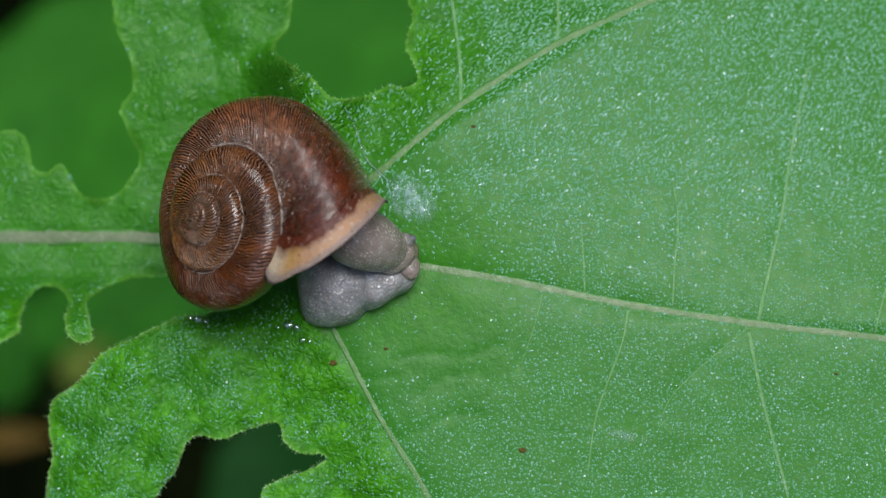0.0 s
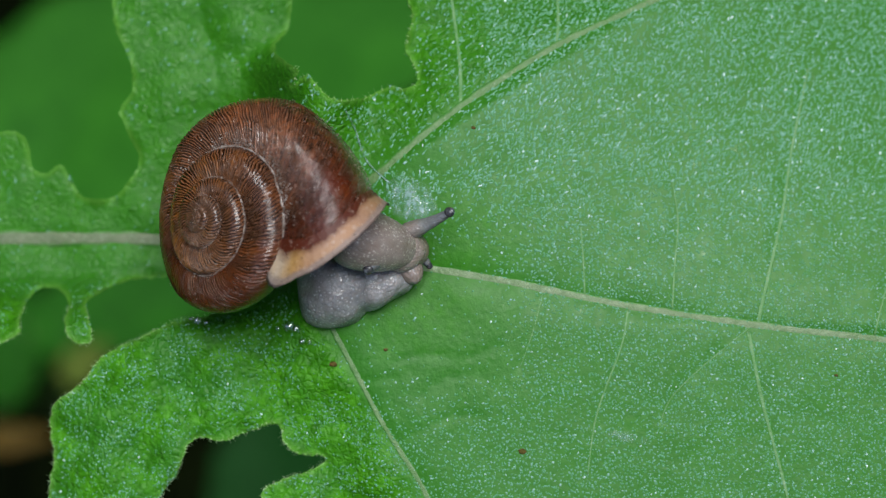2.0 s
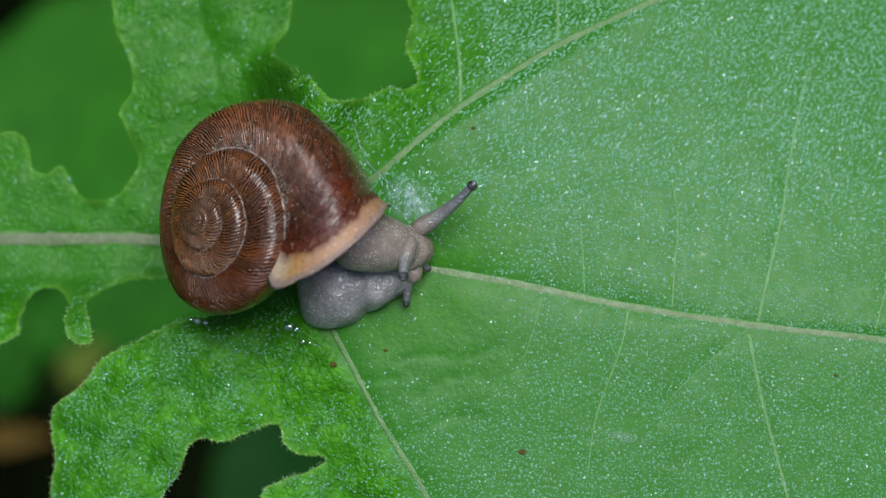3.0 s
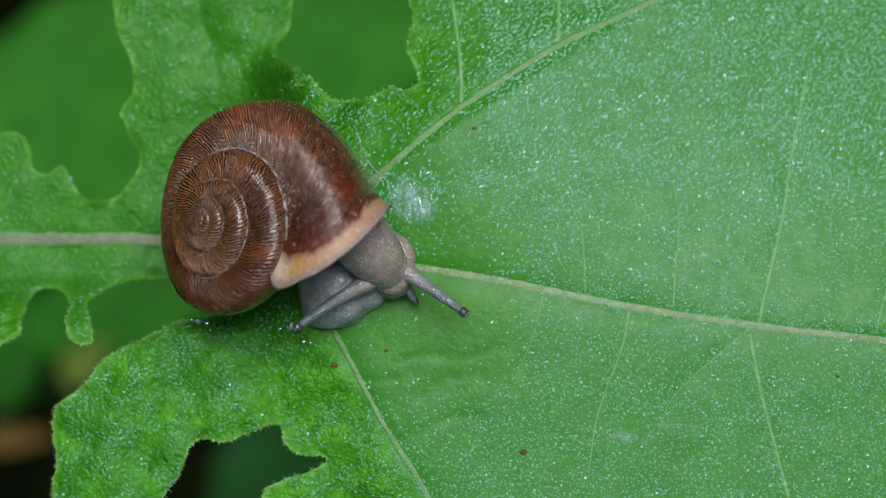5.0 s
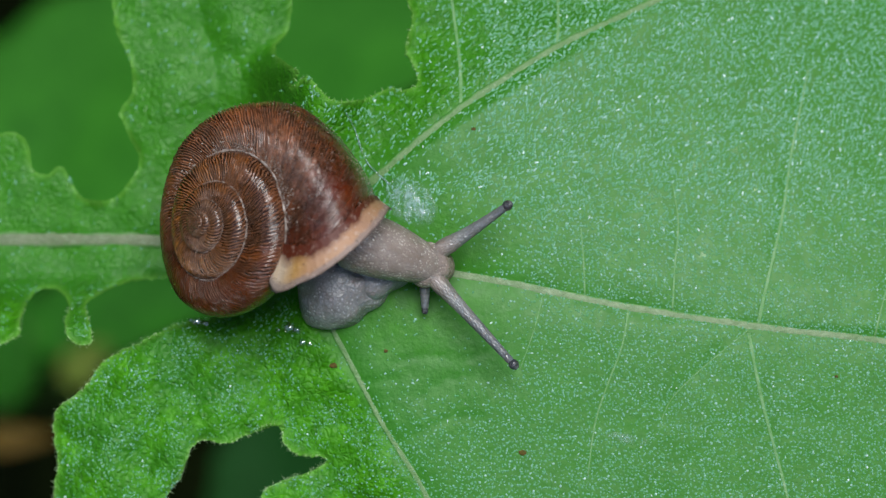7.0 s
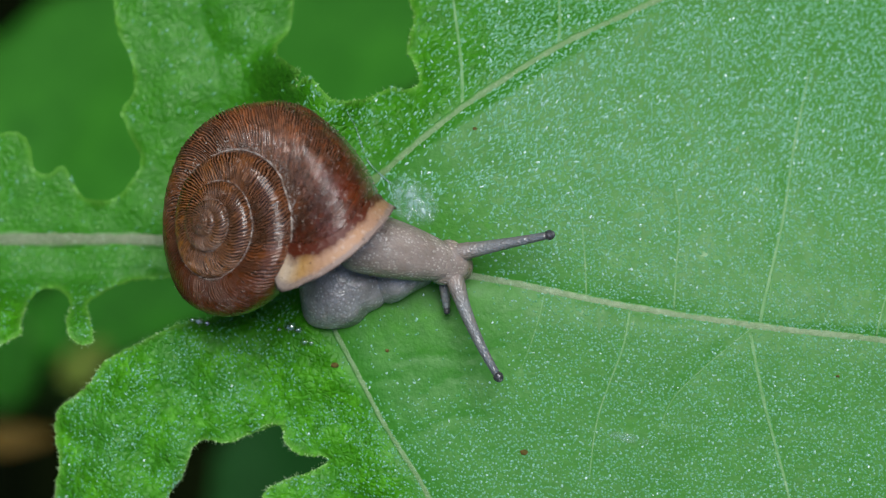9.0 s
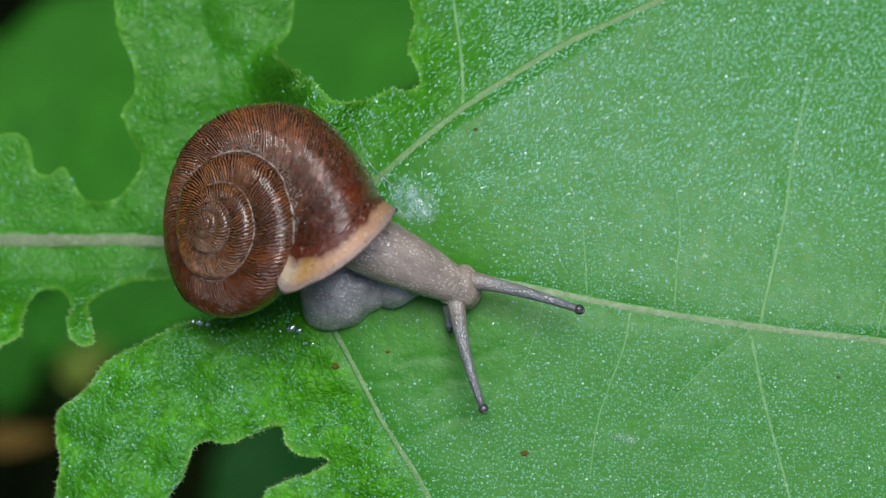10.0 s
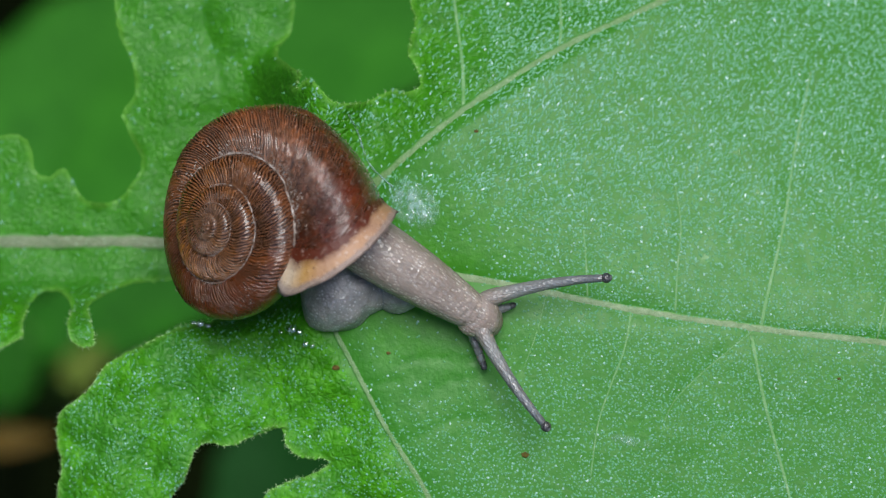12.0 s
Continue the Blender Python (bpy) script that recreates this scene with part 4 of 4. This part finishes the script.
def make_slime():
    r = np.random.default_rng(8)
    for cx, cy, w, h, tilt, label in ((727, 352, 54, 40, -0.75, "whitish dried slime patch beside the shell"), (1110, 772, 42, 10, -0.2, "thin wet smear on the leaf")):
        verts, faces, fades, n = [], [], [], 26
        for i in range(n):
            for j in range(n):
                a, b = (i / (n - 1) - 0.5) * 2, (j / (n - 1) - 0.5) * 2
                k = 1 + 0.15 * math.sin(5 * a + cx) * math.cos(4 * b)
                # square to round
                a, b = a * math.sqrt(1 - b * b / 2) * k, b * math.sqrt(1 - a * a / 2) * k
                fades.append((0.9 if h > 20 else 0.45) * float(smooth01(1.15 * (1 - math.hypot(a, b) / 1.05))) ** 0.5)
                x = cx + a * w * math.cos(tilt) + b * h * math.sin(tilt)
                y = cy - a * w * math.sin(tilt) + b * h * math.cos(tilt)
                verts.append((x, y, 2.2 + 1.6 * r.uniform()))
        z = relief([v[0] for v in verts], [v[1] for v in verts])
        verts = [at(v[0], v[1], v[2] + q) for v, q in zip(verts, z)]
        faces = [(i * n + j, i * n + j + 1, (i + 1) * n + j + 1, (i + 1) * n + j) for i in range(n - 1) for j in range(n - 1)]
        me = mesh_of("slime_patch", verts, faces)
        me.attributes.new("fade", "FLOAT", "POINT").data.foreach_set("value", np.array(fades, np.float32))
        tagged(part("slime_patch", me, M_SLIME), label, "slime")
    # a faint silk strand, given the slime material
    path = [on_leaf(x, y, 3) for x, y in spline([(612, 195), (628, 225), (640, 262), (655, 290), (690, 322)], 8)]
    thread = part("silk_strand", tube(path, [1.6 * U] * len(path), 0.6, 6), M_SLIME)
    thread.data.attributes.new("fade", "FLOAT", "POINT").data.foreach_set("value", np.full(len(thread.data.vertices), 0.8, np.float32))
    tagged(thread, "faint whitish silk strand on the leaf", "slime")


# ---- what lies below, far out of focus ----
def far_leaf(x, y, z, length, width, turn, tip, roll, material, label):
    """A broad pointed leaf with a folded midrib and wavy sides, on its own stalk."""
    verts, faces, n, m = [], [], 25, 13
    mat = Matrix.Translation(at(x, y, z)) @ pose(0, 0, 0, 0, tip, turn) @ pose(0, 0, 0, roll)
    for i in range(n):
        s = i / (n - 1)
        w = width * math.sin(math.pi * min(1, 0.03 + 0.97 * s) ** 0.75) ** 0.8 + 0.0004
        for j in range(m):
            b = (j / (m - 1) - 0.5) * 2
            droop = -0.12 * length * (s - 0.4) ** 2
            verts.append(mat @ Vector(((s - 0.5) * length, b * w * (1 + 0.05 * math.sin(19 * s)), droop + 0.16 * w * abs(b) + 0.02 * length * math.sin(7 * s + 2 * b) * abs(b))))
    faces = [(i * m + j, i * m + j + 1, (i + 1) * m + j + 1, (i + 1) * m + j) for i in range(n - 1) for j in range(m - 1)]
    thing = tagged(new("background_leaf"), label, "leaf", "leaves below")
    thing.location = mat.translation
    blade = part("blade", mesh_of("blade", verts, faces), material, thing)
    sol = blade.modifiers.new("thickness", "SOLIDIFY")
    sol.thickness = 0.0004
    foot = mat @ Vector((-0.5 * length, 0, 0))
    down = Vector((foot.x - 0.3 * (mat @ Vector((0, 0, 0)) - foot).x, foot.y - 0.2 * (mat @ Vector((0, 0, 0)) - foot).y, 0.0))
    path = [Vector(p) for p in spline([tuple(foot + 0.02 * (mat.translation - foot)), tuple(foot.lerp(down, 0.5) + Vector((0, 0, 0.01))), tuple(down)], 6)]
    part("stalk", tube(path, [0.0012 + 0.0008 * i / len(path) for i in range(len(path))]), M_STEM, thing)


def make_below():
    bm = bmesh.new()
    bmesh.ops.create_grid(bm, x_segments=40, y_segments=40, size=150)
    for v in bm.verts:
        r = math.hypot(v.co.x, v.co.y)
        v.co.z = 0.0 if r < 10 else 0.25 * noise.noise(v.co * 0.03)
    tagged(part("ground", bm, M_SOIL), "dark greenish soil under the plants", "ground", kind="structure")
    # an added, unseen ring blocks the low sky and leaves only the upper sky open
    bm = bmesh.new()
    rings = []
    for r, z in ((0.52, -0.02), (0.50, 0.6), (0.53, 1.17), (0.61, 1.19), (0.63, -0.02)):
        rings.append([bm.verts.new((r * (1 + 0.05 * math.sin(7 * a)) * math.cos(a), r * (1 + 0.05 * math.sin(7 * a)) * math.sin(a), z * (1 + 0.04 * math.sin(5 * a + 1)))) for a in [2 * math.pi * k / 64 for k in range(64)]])
    for a, b in zip(rings, rings[1:]):
        for k in range(64):
            bm.faces.new((a[k], b[k], b[(k + 1) % 64], a[(k + 1) % 64]))
    tagged(part("backdrop", bm, M_SKY_BLOCK), "unseen dark green ring added to block the low sky", "thicket", kind="structure")
    green = "dim green leaf lower on the plant"
    far_leaf(150, 165, -6300, 0.0860, 0.0330, 62, 8, -8, M_FAR, green)
    far_leaf(630, 60, -5880, 0.0806, 0.0274, 20, -6, -8, M_FAR, green)
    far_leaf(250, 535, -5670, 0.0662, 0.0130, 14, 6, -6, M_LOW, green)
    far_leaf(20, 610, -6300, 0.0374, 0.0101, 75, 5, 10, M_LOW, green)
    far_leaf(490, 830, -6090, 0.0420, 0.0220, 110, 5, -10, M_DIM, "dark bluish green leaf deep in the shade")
    far_leaf(150, 640, -5460, 0.0158, 0.0050, 45, 0, 0, M_OLIVE, "olive half-withered leaf lower on the plant")
    far_leaf(25, 775, -5460, 0.0230, 0.0032, 5, 0, 0, M_DRY, "yellow-brown withered leaf near the ground")


make_below()
LOBE = make_leaf()
PARTS = make_snail()
make_slime()
make_litter()

# ---- motion ----
SHELL_GO = [(0, 0, 0), (1, 0, 0), (1.5, 2, 0.7), (2, 3, 3.2), (2.5, 4, 4), (3, 6, 5.3), (5, 7, 6), (5.5, 6, 6), (6, 6, 7.4), (7, 6.6, 8.5),
            (9, 13, 9.4), (9.5, 15.6, 10), (10, 15.5, 10.8), (10.5, 15.5, 11), (11, 14.7, 11.5), (12, 15, 12)]
# the shell's lean and shift: degrees about x and y, then the chart's units
SHELL_ROLL = [(0, 0, 0, 0, 0), (1, 0.05, 0, 0.3, 0), (1.5, 0.2, 0.45, 0.1, -0.5), (2, 0.7, 0.8, 0, -0.3), (2.5, 0.95, 1.1, 0, -0.8), (3, 1.2, 1.28, 0.3, -1), (5, 1.1, 1.5, 0.8, -1.8), (5.5, 1.25, 1.25, 0.8, -1.8),
              (6, 1.8, 1.25, 0.8, -1), (6.5, 1.8, 1.45, 0.4, -1.8), (7, 2.05, 1.5, 0.5, -1.5), (9, 1.6, 3.0, 1.8, -2.2), (9.5, 2.1, 3.65, 1.5, -1.5), (10, 2.25, 3.7, 1.5, -1.4), (11, 2.25, 3.65, 1.6, -1.6),
              (11.5, 2.7, 3.75, 1.2, -0.6), (12, 2.7, 4.05, 0.3, -1)]
HEAD = [(0, 696, 446), (1, 702, 443), (2, 714, 442), (2.5, 720, 440), (3.2, 724, 440), (4, 710, 462), (4.8, 692, 482), (5.6, 697, 492), (6, 707, 492),
        (6.4, 722, 485), (6.7, 742, 475), (7, 760, 470), (7.2, 766, 474), (8, 780, 468), (8.8, 790, 463), (9.1, 795, 470), (9.5, 802, 488), (10, 812, 508),
        (10.5, 812, 530), (11, 818, 553), (11.5, 835, 555), (12, 848, 560)]
FACE = [(0, 5), (2, 5), (3.2, 10), (4.8, 85), (5.6, 80), (6, 50), (6.4, 30), (6.7, 18), (7, 12), (8.8, 15), (9.5, 40), (10, 48), (11, 60), (11.5, 45), (12, 38)]
R_BASE = [(0, 706, 432), (0.4, 710, 428), (0.7, 715, 410), (1, 716, 402), (1.5, 716, 407), (2, 726, 408), (2.5, 738, 407), (2.8, 742, 403), (3.2, 747, 402),
          (4, 735, 435), (4.8, 706, 470), (5.2, 712, 480), (5.6, 716, 492), (6, 736, 485), (6.4, 752, 478), (6.7, 766, 450), (7, 780, 442), (7.2, 784, 450), (8.8, 802, 440),
          (9.1, 808, 455), (9.5, 815, 474), (10, 826, 494), (10.5, 830, 515), (11, 834, 538), (11.5, 846, 537), (12, 855, 532)]
R_TIP = [(0, 716, 428), (0.4, 722, 420), (0.7, 765, 360), (1, 738, 338), (1.5, 767, 360), (2, 795, 376), (2.5, 818, 350), (2.8, 828, 327), (3.2, 842, 337),
         (4, 848, 440), (4.8, 817, 540), (5.2, 825, 560), (5.6, 836, 553), (6, 880, 485), (6.4, 903, 437), (6.7, 910, 390), (7, 898, 364), (7.2, 890, 383), (8.8, 953, 377),
         (9.1, 980, 447), (9.5, 1000, 514), (10, 1025, 548), (10.5, 1015, 590), (11, 1027, 627), (11.5, 1048, 555), (12, 1073, 492)]
R_BEND = [(0, 0), (2.5, 3), (2.8, 6), (3.2, 3), (4.8, -1), (6, 0), (6.4, -10), (6.7, -4), (7, 2), (8.8, 2), (9.5, -5), (10, -4), (10.5, -8), (11, -6), (11.5, -10), (12, -8)]
L_BASE = [(0, 684, 452), (1, 684, 450), (1.5, 690, 448), (2, 700, 446), (2.5, 714, 440), (2.8, 722, 438), (3.2, 722, 440), (4, 690, 470), (4.8, 656, 493),
          (5.2, 656, 502), (5.6, 664, 508), (6, 690, 505), (6.4, 715, 505), (6.7, 740, 497), (7, 766, 490), (7.2, 774, 497), (8.8, 800, 478),
          (9.1, 803, 495), (9.5, 803, 512), (10, 806, 530), (10.5, 802, 545), (11, 803, 570), (11.5, 822, 570), (12, 843, 565)]
L_TIP = [(0, 680, 458), (1, 672, 452), (1.5, 676, 456), (2, 652, 477), (2.5, 683, 500), (2.8, 722, 488), (3.2, 697, 490), (4, 610, 535), (4.8, 532, 563),
         (5.2, 530, 597), (5.6, 540, 617), (6, 656, 690), (6.4, 727, 695), (6.7, 831, 654), (7, 909, 645), (7.2, 909, 657), (8.8, 910, 630),
         (9.1, 871, 684), (9.5, 855, 707), (10, 855, 723), (10.5, 832, 730), (11, 823, 763), (11.5, 910, 765), (12, 966, 755)]
L_BEND = [(0, 0), (4, 2), (4.8, 4), (5.6, 3), (6.4, 3), (6.7, 8), (7, 0), (8.8, 3), (9.1, 8), (9.5, 3), (10, 6), (12, 8)]
L_UP = [(0, 60, 62), (1.5, 72, 90), (2, 100, 128), (3.2, 102, 132), (4.8, 84, 114), (6, 68, 100), (12, 64, 105)]
R_UP = [(0, 62, 66), (0.7, 68, 95), (3.2, 68, 110), (12, 64, 105)]
FEEL_R = [(0, 715, 465, 720, 467), (1, 728, 455, 732, 457), (1.5, 735, 450, 757, 457), (2, 740, 446, 757, 467), (2.5, 745, 458, 760, 474), (2.8, 740, 465, 745, 470), (3.2, 748, 463, 765, 477),
          (4.8, 722, 505, 735, 529), (5.2, 718, 508, 730, 526), (6, 722, 500, 724, 505), (7, 770, 485, 772, 488), (9, 800, 485, 802, 488), (10.5, 845, 535, 858, 543), (11, 845, 555, 864, 560), (11.5, 862, 550, 887, 556), (12, 870, 552, 903, 542)]
FEEL_L = [(0, 700, 480, 700, 484), (1.5, 700, 478, 697, 502), (2, 707, 488, 707, 512), (2.5, 712, 496, 714, 526), (2.8, 722, 500, 722, 534), (3.2, 720, 498, 715, 533),
          (4.8, 645, 528, 618, 545), (5.2, 640, 530, 612, 545), (5.6, 648, 535, 625, 555), (6, 680, 530, 690, 545), (6.4, 695, 525, 694, 556), (6.7, 735, 515, 737, 547),
          (7, 752, 512, 752, 546), (7.2, 750, 518, 738, 567), (8.8, 785, 505, 788, 539), (9.5, 790, 530, 796, 570), (10.5, 798, 565, 795, 588), (11, 798, 580, 796, 600), (11.5, 812, 590, 815, 629), (12, 838, 595, 855, 645)]
FRONT = [(0, 673, 489), (3.2, 672, 491), (4, 664, 482), (4.8, 652, 476), (6, 652, 470), (7, 668, 478), (8.8, 708, 476), (10, 714, 486), (12, 724, 495)]
FOLD = [(0, 716, 463, -62), (2, 722, 470, -62), (3.2, 720, 466, -62), (4.8, 706, 445, -52), (6, 710, 445, -52), (6.4, 712, 450, -52), (7, 715, 462, -45), (12, 730, 480, -45)]


SWAY = [(0, 0), (1, 0), (1.5, 0.05), (2, 0.3), (2.5, 0.38), (3, 0.48), (5, 0.54), (6, 0.75), (7, 0.86), (9, 0.86), (10, 0.87), (11, 1), (12, 1)]


def motions():
    # the lower lobe dips under the snail's weight
    hinge = at(500, 640, float(relief(500, 640))) - LOBE.parent.location
    walk(LOBE, [(t, Matrix.Translation(hinge + Vector((6 * U * k, 0, 0))) @ pose(0, 0, 0, 0, 0, 1.8 * k) @ Matrix.Translation(-hinge)) for t, k in SWAY])
    times = sorted({t for t, *_ in R_TIP} | {t for t, *_ in HEAD} | {8.0, 7.6, 8.4, 3.6, 4.4})
    home = PARTS["shell"].parent.location

    def spot(t, x, y, z):
        dx, dy = track(DRIFT, t)
        return at(x - dx, y - dy, z) - home

    def aim(place, way):
        z = way.normalized()
        x = Vector((0, 0, 1)).cross(z).normalized()
        return Matrix.Translation(place) @ Matrix((x, z.cross(x), z)).transposed().to_4x4()

    def bow(t, a, b, bend):
        """Three places of a bent line from a to b."""
        d = Vector((b[0] - a[0], b[1] - a[1], 0))
        n = Vector((-d.y, d.x, 0)).normalized() if d.length > 1e-6 else Vector((0, 1, 0))
        m = (Vector(a) + Vector(b)) / 2 + 2 * bend * n
        return [spot(t, *a), spot(t, *m), spot(t, *b)]

    def along(c, s):
        p = (1 - s) ** 2 * c[0] + 2 * s * (1 - s) * c[1] + s * s * c[2]
        w = 2 * (1 - s) * (c[1] - c[0]) + 2 * s * (c[2] - c[1])
        return p, w if w.length > 1e-9 else c[2] - c[0]

    def chain(pieces, curve_at, places):
        rows = [[] for _ in pieces]
        for t in times:
            c = curve_at(t)
            first = None
            for k, s in enumerate(places):
                m = aim(*along(c, s))
                if k == 0:
                    first = m
                rows[k].append((t, m if k == 0 else first.inverted() @ m))
        for ob, r in zip(pieces, rows):
            walk(ob, r)

    # the shell is pulled over a little as the neck stretches
    pivot = at(470, 370, 0) - home
    walk(PARTS["shell"], [(t, Matrix.Translation(pivot + Vector((x * U, y * U, 0))) @ pose(0, 0, 0, rx, ry) @ Matrix.Translation(-pivot)) for t, rx, ry, x, y in SHELL_ROLL])
    walk(PARTS["foot_front"], [(t, Matrix.Translation(spot(t, *track(FRONT, t), 0))) for t, *_ in FRONT])
    walk(PARTS["fold"], [(t, aim(spot(t, x, y, 42), Vector((math.cos(radians(a)), math.sin(radians(a)), 0.05)))) for t, x, y, a in FOLD])

    # the neck runs from under the lip to the head
    neck_rows = [[] for _ in PARTS["neck"]]
    head_rows, snout_rows = [], []
    for t in times:
        sx, sy = track(SHELL_GO, t)
        hx, hy = track(HEAD, t)
        (face,) = track(FACE, t)
        w = Vector((math.cos(radians(face)), -math.sin(radians(face)), -0.12))
        root = spot(t, 634 + sx, 420 + sy, 112)
        tip = spot(t, hx, hy, 62)
        mid = (root + tip) / 2 + Vector((0, 0, 6 * U))
        c = [root, mid, tip]
        for k, rows in enumerate(neck_rows):
            p, d = along(c, k / (NECK_N - 1))
            rows.append((t, aim(p, d)))
        head_rows.append((t, aim(tip + 2 * U * w, w)))
        snout_rows.append((t, aim(tip + 20 * U * w + Vector((0, 0, -20 * U)), w)))
    for ob, rows in zip(PARTS["neck"], neck_rows):
        walk(ob, rows)
    walk(PARTS["head"], head_rows)
    walk(PARTS["snout"], snout_rows)

    spread = [k / (TENT_N - 1) for k in range(TENT_N)]
    for side, base, tip, bend, up in (("right", R_BASE, R_TIP, R_BEND, R_UP), ("left", L_BASE, L_TIP, L_BEND, L_UP)):
        def curve(t):
            lo, hi = track(up, t)
            return bow(t, (*track(base, t), lo), (*track(tip, t), hi), track(bend, t)[0])
        chain(PARTS[side], curve, spread + [1.0, 1.025])
    for side, feel in (("low_right", FEEL_R), ("low_left", FEEL_L)):
        def curve(t):
            ax, ay, bx, by = track(feel, t)
            return bow(t, (ax, ay, 38), (bx, by, 30), 0.0)
        chain(PARTS[side], curve, [k / (FEEL_N - 1) for k in range(FEEL_N)])


motions()
